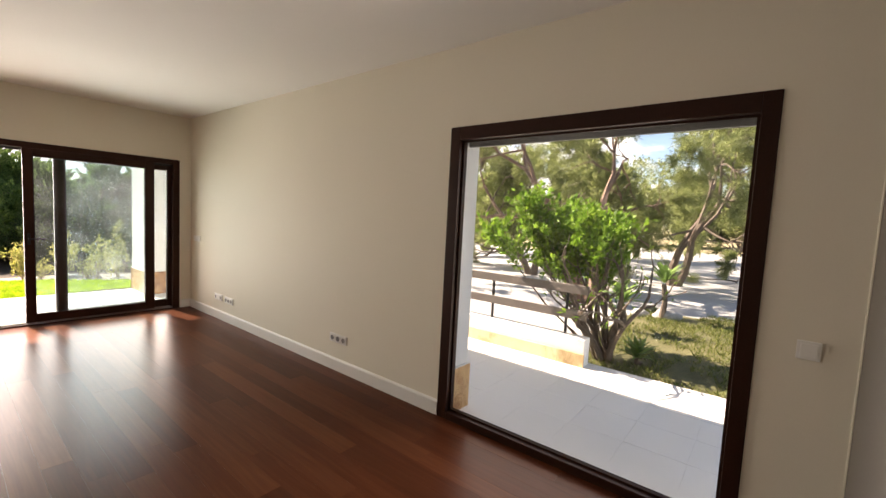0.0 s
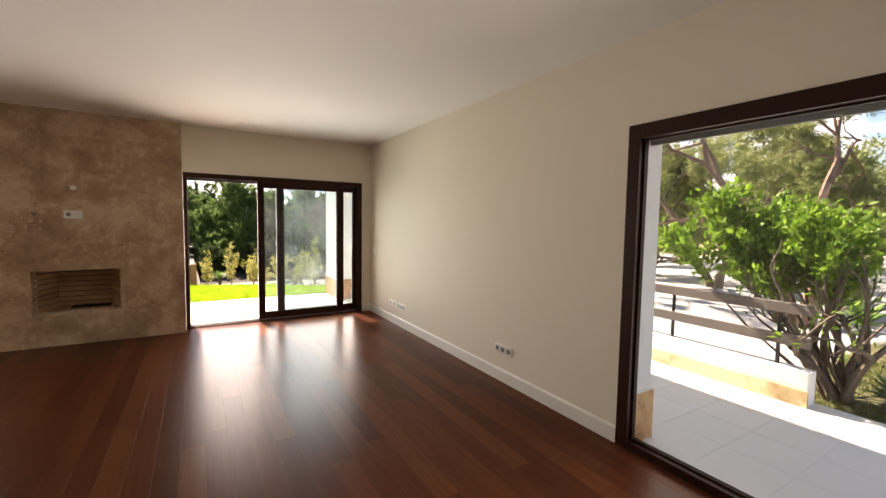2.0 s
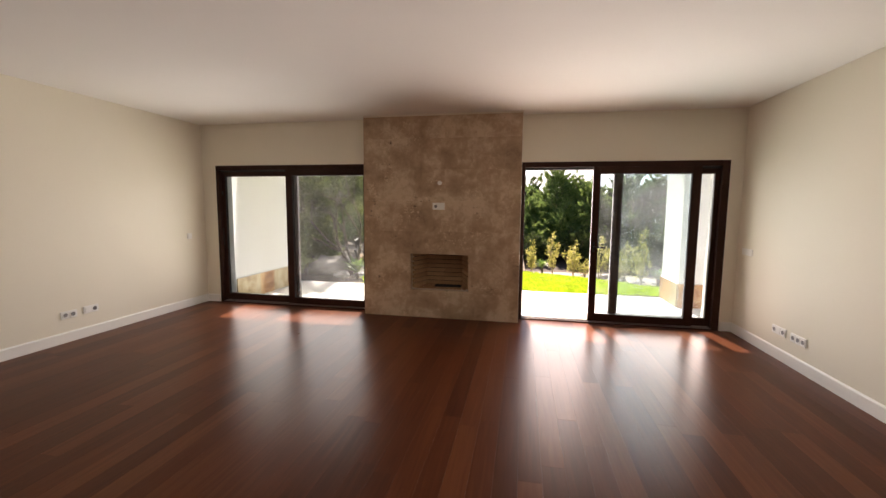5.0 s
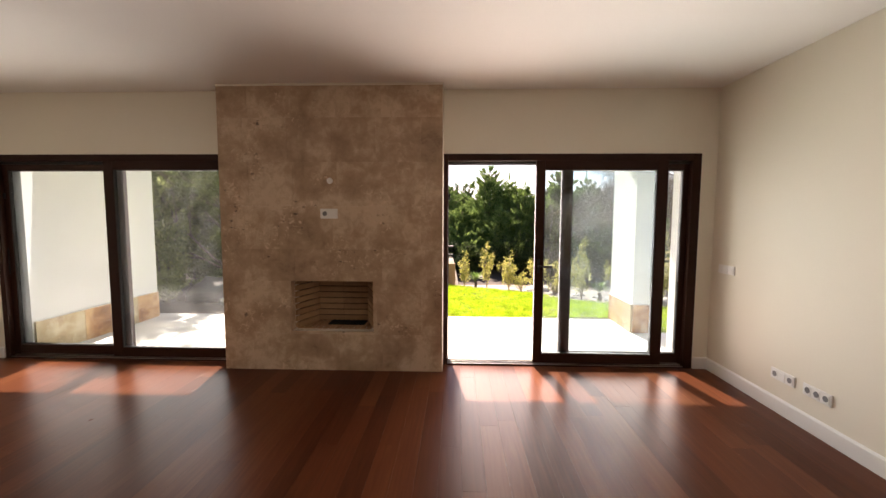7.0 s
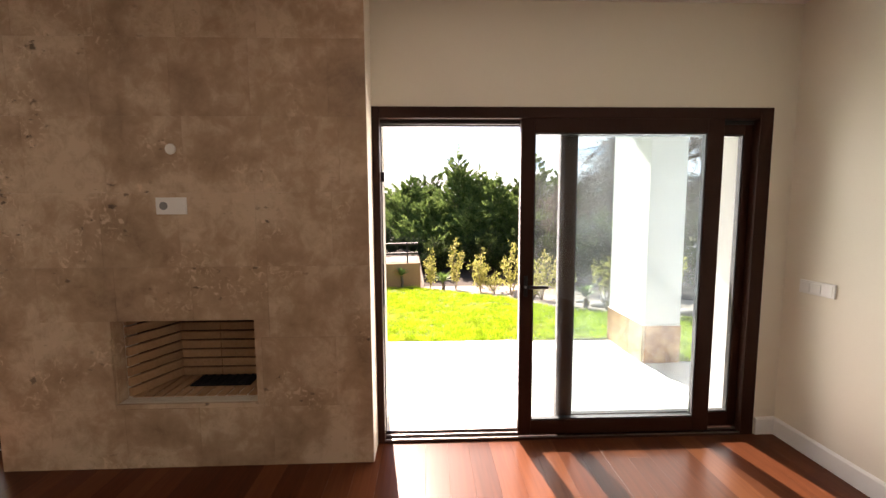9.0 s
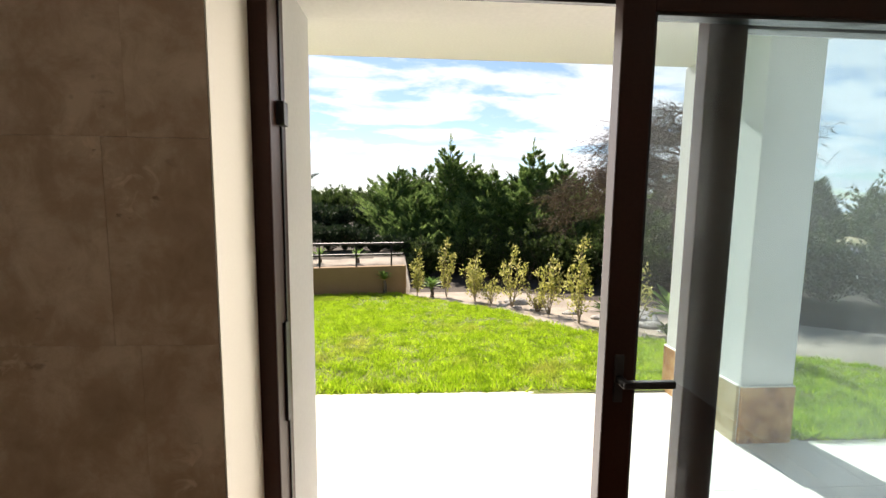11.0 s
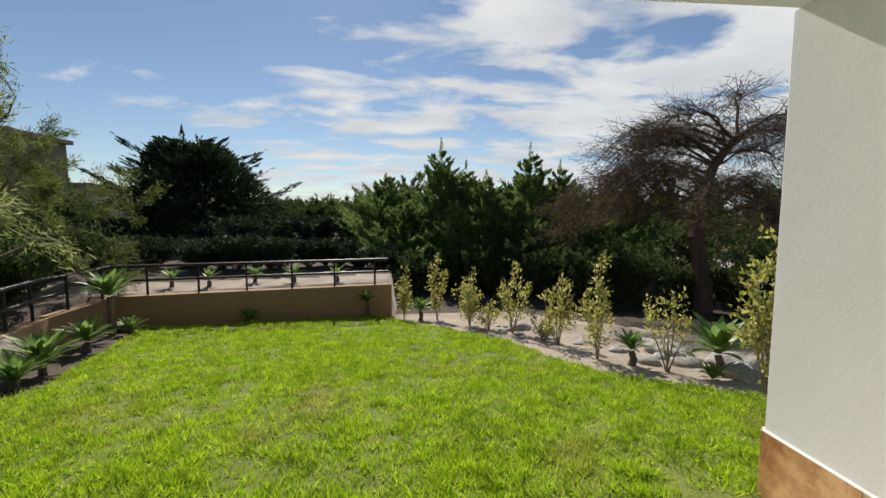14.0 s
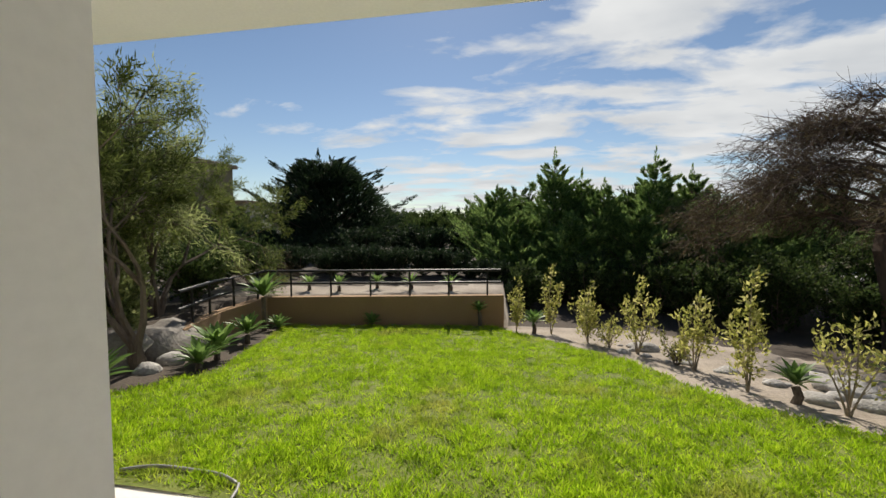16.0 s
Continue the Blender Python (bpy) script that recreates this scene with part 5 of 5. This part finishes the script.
def arching_tree(x, y, label):
    """A storm-worn tree: a leaning trunk, limbs that arch out and droop at their ends, and hanging fine twigs."""
    g = np.random.default_rng(8)
    z = ground_z(x, y)
    t = thing("withered_tree", label, "tree", at=(x, y, z))
    trunk = [Vector((0, 0, -0.1)), Vector((0.05, -0.12, 0.9)), Vector((0.0, -0.3, 1.8)), Vector((0.0, -0.25, 2.6)), Vector((0.0, 0.05, 3.4)), Vector((0, 0.35, 3.75)), Vector((0, 0.55, 3.95))]
    paths, P, D = [(trunk, 0.2, 0.05)], [], []

    def along(pts, f):
        q = f * (len(pts) - 1)
        i = min(int(q), len(pts) - 2)
        return pts[i].lerp(pts[i + 1], q - i)

    for k in range(38):
        f = 0.38 + 0.62 * (k + g.random()) / 38
        base = along(trunk, f)
        az = -math.pi / 2 + g.normal() * 0.75 if k % 3 else math.pi / 2 + g.normal() * 0.8
        out = Vector((math.cos(az), math.sin(az), 0))
        reach = g.uniform(1.7, 3.0) * (1.0 if k % 3 else 0.75) * (1.45 - 0.75 * f)
        rise = g.uniform(0.3, 0.85) * (0.5 + 0.7 * f)
        pts = []
        for s in range(7):
            w = s / 6
            pts.append(base + out * reach * w + Vector((g.normal() * 0.05, g.normal() * 0.05, rise * math.sin(w * 2.3) - 0.75 * w ** 3 * (1.7 - f))))
        paths.append((pts, 0.034, 0.006))
        for q in range(34):
            w = g.uniform(0.15, 1.0)
            b = along(pts, w)
            a2 = az + g.normal() * 0.8
            ln = g.uniform(0.35, 0.85)
            o2 = Vector((math.cos(a2), math.sin(a2), 0))
            tw = [b, b + o2 * ln * 0.5 + Vector((0, 0, ln * g.uniform(0.0, 0.4))), b + o2 * ln + Vector((0, 0, ln * g.uniform(-0.45, 0.35)))]
            paths.append((tw, 0.007, 0.0025))
            for v in range(5):
                c = tw[1].lerp(tw[2], g.random())
                e = c + Vector(g.normal(size=3)) * 0.16 + o2 * 0.14 + Vector((0, 0, -0.03))
                paths.append(([c, e], 0.0035, 0.0015))
            m = 30 if base.z < 3.0 else 5
            tt = g.uniform(0, 1, m)[:, None]
            s0, s1 = np.array(tw[0]), np.array(tw[2])
            P.append(s0 + (s1 - s0) * tt + g.normal(size=(m, 3)) * 0.10)
            D.append((s1 - s0) + g.normal(size=(m, 3)) * 0.4 + (0, 0, -0.35))
    put("trunk", tubes(paths, 4), DEADBARK, t)
    P, D = np.concatenate(P), np.concatenate(D)
    put("crown", leaves(P, D, 0.20 * g.uniform(0.6, 1.4, len(P)), 0.014), BROWN, t, "brown withered foliage")


def rock(x, y, s, label="grey weathered limestone rock in the border", flat=0.6, z=None):
    bm = bmesh.new()
    bmesh.ops.create_icosphere(bm, subdivisions=3 if s > 0.22 else 2, radius=1)
    o = Vector((x * 3.1, y * 2.7, s * 9))
    for v in bm.verts:
        k = 1 + 0.35 * noise.noise(v.co * 1.2 + o) + 0.22 * noise.noise(v.co * 3.0 + o)
        v.co = Vector((v.co.x * k * s, v.co.y * k * s * 0.8, v.co.z * k * s * flat))
    z = ground_z(x, y) if z is None else z
    # big boulders take the rock colour with shade painted in
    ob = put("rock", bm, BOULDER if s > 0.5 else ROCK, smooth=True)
    ob.location = (x, y, z + s * flat * 0.25)
    ob.rotation_euler = (0, 0, rng.uniform(0, 6.28))
    tagged(ob, label, "rock", "rocks along the border")


def sapling(x, y, h, w, label, stems=3, clumps=9, per=19, leaf=0.072, bare=0.2):
    """A young evergreen: thin pale upright stems and loose clumps of broad leaves that thicken towards the tips."""
    s = thing("young_shrub", label, "shrub", "golden shrubs along the lawn", at=(x, y, ground_z(x, y)))
    paths, P, D = [], [], []
    for k in range(stems):
        az = k * 2.4 + rng.uniform(-0.5, 0.5)
        out = np.array((math.cos(az), math.sin(az), 0.0)) * w * 0.5 * (rng.uniform(0.45, 0.95) if k else 0.12)
        hh = h * (rng.uniform(0.55, 0.88) if k else 1.0)
        bend = rng.normal(size=3) * 0.03
        pts = [np.array((0.015 * k, 0, -0.04)) + out * f ** 1.3 + np.array((0, 0, hh * f)) + bend * math.sin(3.1 * f) for f in np.linspace(0, 1, 7)]
        paths.append(([Vector(p) for p in pts], 0.008 + h * 0.004, 0.003))
        for q in range(clumps):
            f = bare + (1 - bare) * (q + rng.random()) / clumps
            i = min(int(f * 6), 5)
            b = pts[i] + (pts[i + 1] - pts[i]) * (f * 6 - i)
            a2 = rng.uniform(0, 2 * math.pi)
            ln = w * rng.uniform(0.12, 0.34) * (1.2 - 0.8 * f)
            e = b + np.array((math.cos(a2) * ln, math.sin(a2) * ln, ln * rng.uniform(0.6, 1.6)))
            paths.append(([Vector(b), Vector(e)], 0.0035, 0.0015))
            m = int(per * rng.uniform(0.5, 1.4))
            P.append(b + (e - b) * rng.uniform(0.35, 1.1, (m, 1)) + rng.normal(size=(m, 3)) * (0.035, 0.035, 0.05))
            D.append(rng.normal(size=(m, 3)) * 0.6 + (e - b) / ln * 0.5 + (0, 0, 0.3))
    put("woody_frame", tubes(paths, 5), STEM, s, "pale woody stems")
    P, D = np.concatenate(P), np.concatenate(D)
    put("foliage", leaves(P, D, leaf * rng.uniform(0.7, 1.25, len(P)), leaf * 0.48 * rng.uniform(0.7, 1.2, len(P))), YELLOW, s)


# border along the lawn
GOLD = "young shrub with golden-green leaves at the lawn's edge"
for x, y, h, w, stems, clumps in ((-15.75, 0.22, 1.15, 0.55, 4, 9), (-15.6, 0.95, 1.55, 0.6, 3, 12), (-14.75, 1.55, 1.2, 0.85, 6, 9), (-13.94, 2.21, 1.4, 0.9, 4, 9),
                                  (-12.86, 2.66, 1.15, 0.8, 4, 10), (-11.91, 2.85, 1.5, 0.62, 3, 13), (-10.4, 3.85, 1.75, 0.9, 5, 13)):
    sapling(x, y, h * 0.92, w * 0.8, GOLD, stems, clumps, 15)
sapling(-11.31, 3.42, 0.98, 0.85, "thin young shrub with sparse pale leaves", 5, 6, 13, 0.06, 0.3)
sapling(-14.35, 1.85, 0.55, 0.6, "low young shrub with golden-green leaves", 5, 5, 16, 0.06, 0.1)
shrub(-9.2, 5.9, 1.5, 0.7, "young shrub with golden-green leaves beyond the pillar", YELLOW, 5, 900, 0.085, group="golden shrubs along the lawn")
shrub(-13.2, 2.55, 0.42, 0.5, "low bright green bush at the lawn's edge", YELLOW, 6, 500, 0.05, name="low_bush")
agave(-11.58, 3.14, 0.30, "small bright green agave on a short stem", 0.18)
agave(-11.15, 3.95, 0.55, "bright green agave rosette among rocks", 0.22)
agave(-15.6, 0.58, 0.38, "green agave rosette between golden shrubs", 0.2)
agave(-10.9, 3.7, 0.22, "small pale agave rosette beside a rock", 0.0)
for x, y, s in ((-12.2, 4.0, 0.34), (-11.69, 3.42, 0.18), (-11.56, 3.85, 0.2), (-10.95, 4.13, 0.26), (-13.7, 2.75, 0.2), (-14.3, 2.4, 0.24), (-12.9, 3.1, 0.16), (-11.4, 4.4, 0.3), (-10.5, 4.4, 0.2), (-12.3, 3.35, 0.13)):
    rock(x, y, s, flat=0.42)
for k in range(14):
    f = (k + rng.random()) / 14
    rock(-15.2 + 4.4 * f + rng.uniform(-0.2, 0.2), 1.35 + 2.75 * f + rng.uniform(-0.1, 0.5), rng.uniform(0.05, 0.13), flat=0.4)
# border on the far side
agave(-11.3, -3.82, 0.40, "bright green agave beside the lawn", 0.06, 40)
agave(-11.85, -4.0, 0.52, "broad bright green agave beside the lawn", 0.1, 44)
agave(-13.0, -4.35, 0.45, "pale green agave in front of the low wall", 0.15)
agave(-14.2, -4.85, 0.62, "tall green agave on a stem by the wall", 0.7, 30)
agave(-14.3, -4.6, 0.35, "dark green agave at the foot of the wall", 0.05)
agave(-15.35, -2.95, 0.34, "small pale agave in front of the low wall", 0.06)
agave(-16.0, -0.62, 0.34, "dark green agave against the end of the wall", 0.38)
agave(-10.1, -4.0, 0.48, "pale green agave beside the terrace", 0.12)
for k, y in enumerate((-4.9, -4.1, -3.3, -2.4, -1.4)):
    agave(-17.1 + 0.2 * math.sin(k * 2.1) - 0.2 * (y + 0.15), y, 0.36, "small yellow-green agave on the sandy bank", 0.12, 18, group="agaves on the bank")
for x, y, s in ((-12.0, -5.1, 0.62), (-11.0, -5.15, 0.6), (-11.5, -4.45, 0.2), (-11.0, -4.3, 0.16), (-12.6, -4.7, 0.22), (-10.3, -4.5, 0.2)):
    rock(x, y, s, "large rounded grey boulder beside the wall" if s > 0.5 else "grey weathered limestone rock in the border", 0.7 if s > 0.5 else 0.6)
branching(-11.1, -4.5, 4.7, "feathery grey-green tamarisk with slanting stems", BARK, TAMARISK, stems=4, levels=5, twig=0.26, spread=0.34, leaf=0.11, per=60, wide=0.26, lean=(0.05, -0.1), name="tamarisk_tree", trunk=0.055, leafw=0.15, seed=4, split=(2, 3))
branching(-13.0, -6.2, 4.4, "feathery olive-green tamarisk behind the wall", BARK, FEATHER, stems=4, levels=5, twig=0.27, spread=0.45, leaf=0.11, per=56, wide=0.35, name="tamarisk_tree", trunk=0.06, leafw=0.11, seed=9, split=(2, 3))
branching(-10.6, -7.6, 5.2, "tall leafy tamarisk beside the terrace wall", BARK, PALE, stems=4, levels=5, twig=0.27, spread=0.45, leaf=0.12, per=60, wide=0.3, name="tamarisk_tree", trunk=0.06, leafw=0.13, seed=12, split=(2, 3))
branching(-11.2, -7.4, 5.6, "tall leafy tamarisk behind the boulders", BARK, PALE, stems=4, levels=5, twig=0.27, spread=0.45, leaf=0.12, per=56, wide=0.3, name="tamarisk_tree", trunk=0.06, leafw=0.13, seed=14, split=(2, 3))
for x, y, h, w in ((-12.2, -6.3, 2.4, 2.0), (-11.2, -6.4, 2.9, 2.0), (-10.4, -6.5, 3.1, 1.9), (-11.7, -5.6, 1.5, 1.3), (-10.3, -5.75, 1.9, 1.3), (-9.7, -7.2, 3.0, 1.8)):
    shrub(x, y, h, w, "dense leafy green bush beside the terrace wall", PALE, 12, 9000, 0.075, name="evergreen_bush", group="bushes beside the terrace wall", low=0.02)
branching(-15.9, -6.0, 1.4, "leafless grey bush behind the railing", DEADBARK, BROWN, stems=6, levels=3, twig=0.4, spread=0.5, leaf=0.05, per=2, wide=0.7, name="bare_bush", trunk=0.012, seed=15)

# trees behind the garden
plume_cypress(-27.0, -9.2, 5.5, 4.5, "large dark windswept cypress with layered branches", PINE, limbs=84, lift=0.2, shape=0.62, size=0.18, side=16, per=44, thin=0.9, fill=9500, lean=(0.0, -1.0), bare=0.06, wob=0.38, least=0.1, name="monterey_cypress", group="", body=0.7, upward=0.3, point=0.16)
for x, y, h, r in ((-22.0, 1.5, 5.0, 2.7), (-21.5, 4.7, 4.8, 2.4), (-21.0, 3.0, 3.8, 2.5), (-21.8, 2.4, 4.2, 2.2), (-22.0, 6.0, 4.3, 2.2), (-23.4, -0.6, 3.1, 2.6), (-22.6, 6.4, 4.0, 2.8), (-20.2, 3.9, 3.0, 2.2), (-20.0, 5.8, 3.3, 2.4), (-20.6, 7.6, 3.7, 2.6), (-21.2, 0.2, 2.8, 2.3), (-20.2, 1.9, 2.7, 2.1), (-24.2, 3.0, 4.0, 2.8)):
    plume_cypress(x, y, h, r, "dense green cypress with feathery upswept plumes", CYPRESS)
for k in range(30):
    x, y = -32 + rng.uniform(-3, 3), -30 + 60 * k / 29 + rng.uniform(-1, 1)
    if -14.5 < y < -6:
        x -= 5
    conifer(x, y, rng.uniform(3.0, 4.0) if y > 0 or y < -19 else rng.uniform(1.2, 1.9), rng.uniform(2.6, 3.4), "dense dark evergreen in the belt of woodland", WOODS, limbs=60, twigs=18, per=8, lift=0.4, size=0.24, shape=0.7, wob=0.4, reach=0.2, fill=2600, name="evergreen_tree", group="woodland belt")
arching_tree(-15.4, 7.0, "half-dead tree with bare arching brown branches")
for x, y, h, w in ((-17.5, 6.2, 1.7, 2.4), (-18.0, 8.5, 2.2, 2.6), (-16.6, 9.5, 2.4, 2.4), (-19.0, 4.6, 1.6, 2.0), (-18.8, 2.2, 1.5, 1.9), (-13.5, 10.5, 2.6, 2.6), (-18.6, 0.4, 1.2, 1.5), (-19.5, 11.5, 3.2, 3.0), (-14.5, 8.9, 1.8, 2.2)):
    shrub(x, y, h, w, "dense dark green evergreen bush", WOODS, 12, 6500, 0.09, name="evergreen_bush", group="bushes under the trees", low=0.02)
for k in range(20):
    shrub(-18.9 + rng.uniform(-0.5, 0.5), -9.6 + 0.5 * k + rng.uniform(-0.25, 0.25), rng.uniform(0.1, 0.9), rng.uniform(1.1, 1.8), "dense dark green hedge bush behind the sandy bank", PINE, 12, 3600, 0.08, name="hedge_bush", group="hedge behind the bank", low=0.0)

for k in range(20):
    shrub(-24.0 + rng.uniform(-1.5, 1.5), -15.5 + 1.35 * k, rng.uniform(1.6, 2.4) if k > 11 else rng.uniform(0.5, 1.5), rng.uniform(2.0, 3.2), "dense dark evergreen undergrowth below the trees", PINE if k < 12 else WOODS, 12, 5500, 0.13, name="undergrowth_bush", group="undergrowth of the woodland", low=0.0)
for x, y, h in ((-14.2, -6.6, 1.2), (-15.6, -7.2, 1.3), (-13.2, -7.6, 1.5), (-16.8, -6.8, 1.1), (-16.2, -8.4, 1.4), (-14.6, -8.4, 1.5), (-17.4, -8.2, 1.2)):
    shrub(x, y, h, 2.0, "dense dark green bush beside the railing", WOODS, 11, 4200, 0.085, name="evergreen_bush", group="bushes beside the railing", low=0.0)
for k in range(13):
    f = k / 12
    shrub(-18.9 + 5.2 * f + rng.uniform(-0.3, 0.3), 2.6 + 6.8 * f + rng.uniform(-0.3, 0.3) + 0.6, rng.uniform(1.0, 1.6), 2.0, "dense dark evergreen bush under the trees", WOODS, 11, 5200, 0.085, name="evergreen_bush", group="bushes under the trees", low=0.0)
for k in range(26):
    shrub(-66 + rng.uniform(-4, 4), -70 + 4.6 * k + rng.uniform(-1, 1), rng.uniform(2.4, 3.4), 6.0, "distant dark evergreen tree on the horizon", WOODS, 7, 1100, 0.55, name="distant_tree", group="trees on the horizon", low=0.0)
# side garden seen through the picture window
shrub(-1.32, 5.12, 1.85, 1.9, "leafy green shrub with bare twisted stems", BUSH, 12, 8500, 0.085, name="leafy_shrub", low=0.66, spread=1.25, lean=-0.62)
branching(-1.32, 5.12, 1.7, "gnarled bare stems of an old shrub", BARK, BUSH, stems=8, levels=3, twig=0.34, spread=0.36, leaf=0.08, per=3, wide=0.26, lean=(-0.1, 0), name="gnarled_shrub", trunk=0.05, seed=51, split=(2, 2))
agave(-1.24, 8.07, 0.46, "dark agave on a tall stem beside the drive", 0.62, 26)
agave(-0.98, 5.25, 0.3, "small green agave at the terrace edge", 0.05)
agave(-1.55, 6.7, 0.42, "dark agave among rocks by the drive", 0.4)
for x, y, s in ((-1.2, 8.25, 0.24), (-1.6, 8.1, 0.16)):
    rock(x, y, s)
branching(-2.7, 8.4, 7.0, "wide spreading pine with thin needles over the drive", REDBARK, PALE, stems=2, levels=6, twig=0.27, spread=0.55, leaf=0.12, per=105, wide=0.3, name="spreading_pine", trunk=0.16, leafw=0.11, seed=33, split=(2, 3))
branching(-5.4, 11.4, 6.0, "leafy pale green tree beside the drive", BARK, PALE, stems=2, levels=6, twig=0.25, spread=0.5, leaf=0.15, per=80, wide=0.3, name="pepper_tree", trunk=0.12, leafw=0.14, seed=37, split=(2, 3))
branching(-1.9, 13.2, 6.4, "thin-leaved tree on the far side of the drive", BARK, PALE, stems=2, levels=6, twig=0.27, spread=0.5, leaf=0.12, per=90, wide=0.3, name="pepper_tree", trunk=0.13, leafw=0.12, seed=47, split=(2, 3))
branching(0.6, 16.5, 7.5, "thin-leaved tree on the far side of the drive", BARK, PALE, stems=2, levels=6, twig=0.25, spread=0.5, leaf=0.14, per=80, wide=0.3, name="pepper_tree", trunk=0.14, leafw=0.13, seed=41, split=(2, 3))
branching(-7.0, 16.0, 7.5, "thin-leaved tree on the far side of the drive", BARK, PALE, stems=3, levels=6, twig=0.25, spread=0.5, leaf=0.14, per=80, wide=0.3, name="pepper_tree", trunk=0.14, leafw=0.13, seed=43, split=(2, 3))
for x, y, h in ((-12.5, 15.5, 4.6), (-10.2, 18.5, 5.2), (-7.6, 20.5, 5.5), (-5.2, 22.5, 5.0), (-14.5, 20.0, 6.0), (-3.0, 25.0, 4.2)):
    shrub(x, y, h, 3.6, "leafy pale green tree along the drive", PALE, 11, 8000, 0.16, name="roadside_tree", group="trees along the drive", low=0.1)
for k in range(9):
    shrub(-22 + 3.4 * k + rng.uniform(-0.5, 0.5), 37 + rng.uniform(-1.5, 2.5), rng.uniform(3.5, 6.0), 5.0, "tall pale green tree across the drive", PALE, 11, 7000, 0.24, name="roadside_tree", group="trees across the drive", low=0.12)
for k in range(14):
    shrub(-40 + 4.2 * k + rng.uniform(-1, 1), 42 + rng.uniform(-4, 6), rng.uniform(2.5, 5.0), 5.0, "rounded grey-green tree beyond the dry field", WOODS, 9, 2200, 0.38, name="field_tree", group="trees beyond the field", low=0.1)

# garden hose
def hose():
    pts = []
    for k in range(30):
        f = k / 29
        pts.append((-8.86 - 0.10 * math.sin(f * 3.1), -2.25 + 0.85 * f, ground_z(-8.9, -2) + 0.05 + 0.01 * math.sin(9 * f)))
    pts += [(-8.80, -1.36, -0.0), (-8.70, -1.34, -0.017), (-8.55, -1.40, -0.017)]
    tagged(put("garden_hose", tubes([(pts, 0.011, 0.011)], 8), HOSE, smooth=True), "grey garden hose lying along the terrace edge", "hose")


hose()


def far_house(x, y, w, d, h, label, paint):
    o = thing("house", label, "house", "houses beyond the garden", at=(x, y, ground_z(x, y)))
    put("wall", box((-d / 2, -w / 2, -0.5), (d / 2, w / 2, h)), paint, o)
    put("roof", box((-d / 2 - 0.25, -w / 2 - 0.25, h), (d / 2 + 0.25, w / 2 + 0.25, h + 0.25), 0.03), ROOFTILE, o)
    for k in range(3):
        for lv in (0.9, 3.6):
            if lv + 1.3 < h:
                yy = -w / 2 + w * (k + 0.5) / 3
                f = put("window", box((d / 2, yy - 0.55, lv), (d / 2 + 0.05, yy + 0.55, lv + 1.3), 0.01), WHITE, o)
                put("pane", box((d / 2 + 0.05, yy - 0.46, lv + 0.08), (d / 2 + 0.06, yy + 0.46, lv + 1.22)), DARKGLASS, f)


far_house(-30.0, -22.4, 5.0, 6, 5.6, "olive-brown flat-roofed house behind the trees", OLIVEWALL)
far_house(-40.0, -24.4, 5.0, 6, 3.4, "pale grey house with white windows far behind", FARWALL)

# ---- floor boards ----


def boards():
    width, x0, x1 = 0.138, XW - 0.0, XE
    near, far = 0, []
    y = YS
    while y < YN - 0.001:
        y1 = min(y + width, YN)
        x = x0 - rng.uniform(0, 1.6)
        while x < x1:
            xe = min(x + rng.uniform(1.1, 2.3), x1)
            a = max(x, x0)
            if xe - a > 0.03:
                lo, hi = (a + 0.0002, y + 0.0002, -0.021), (xe - 0.0002, y1 - 0.0002, rng.uniform(-0.0001, 0.0001))
                if near < 300 and xe < -1.6 and -3.6 < y:
                    put("floor_board", box(lo, hi, 0.0003), WOOD, floor)
                    near += 1
                else:
                    far.append((lo, hi))
            x = xe
        y = y1
    V, F = [], []
    for lo, hi in far:
        i = len(V)
        b = 0.0003
        V += [(lo[0], lo[1], lo[2]), (hi[0], lo[1], lo[2]), (hi[0], hi[1], lo[2]), (lo[0], hi[1], lo[2]),
              (lo[0], lo[1], hi[2] - b), (hi[0], lo[1], hi[2] - b), (hi[0], hi[1], hi[2] - b), (lo[0], hi[1], hi[2] - b),
              (lo[0] + b, lo[1] + b, hi[2]), (hi[0] - b, lo[1] + b, hi[2]), (hi[0] - b, hi[1] - b, hi[2]), (lo[0] + b, hi[1] - b, hi[2])]
        F += [(i + 8, i + 9, i + 10, i + 11)]
        for s in range(4):
            e = (s + 1) % 4
            F += [(i + s, i + e, i + 4 + e, i + 4 + s), (i + 4 + s, i + 4 + e, i + 8 + e, i + 8 + s)]
    tagged(put("floor_boards", raw("floor_boards", V, F), WOOD, floor), kind="stuff")


boards()
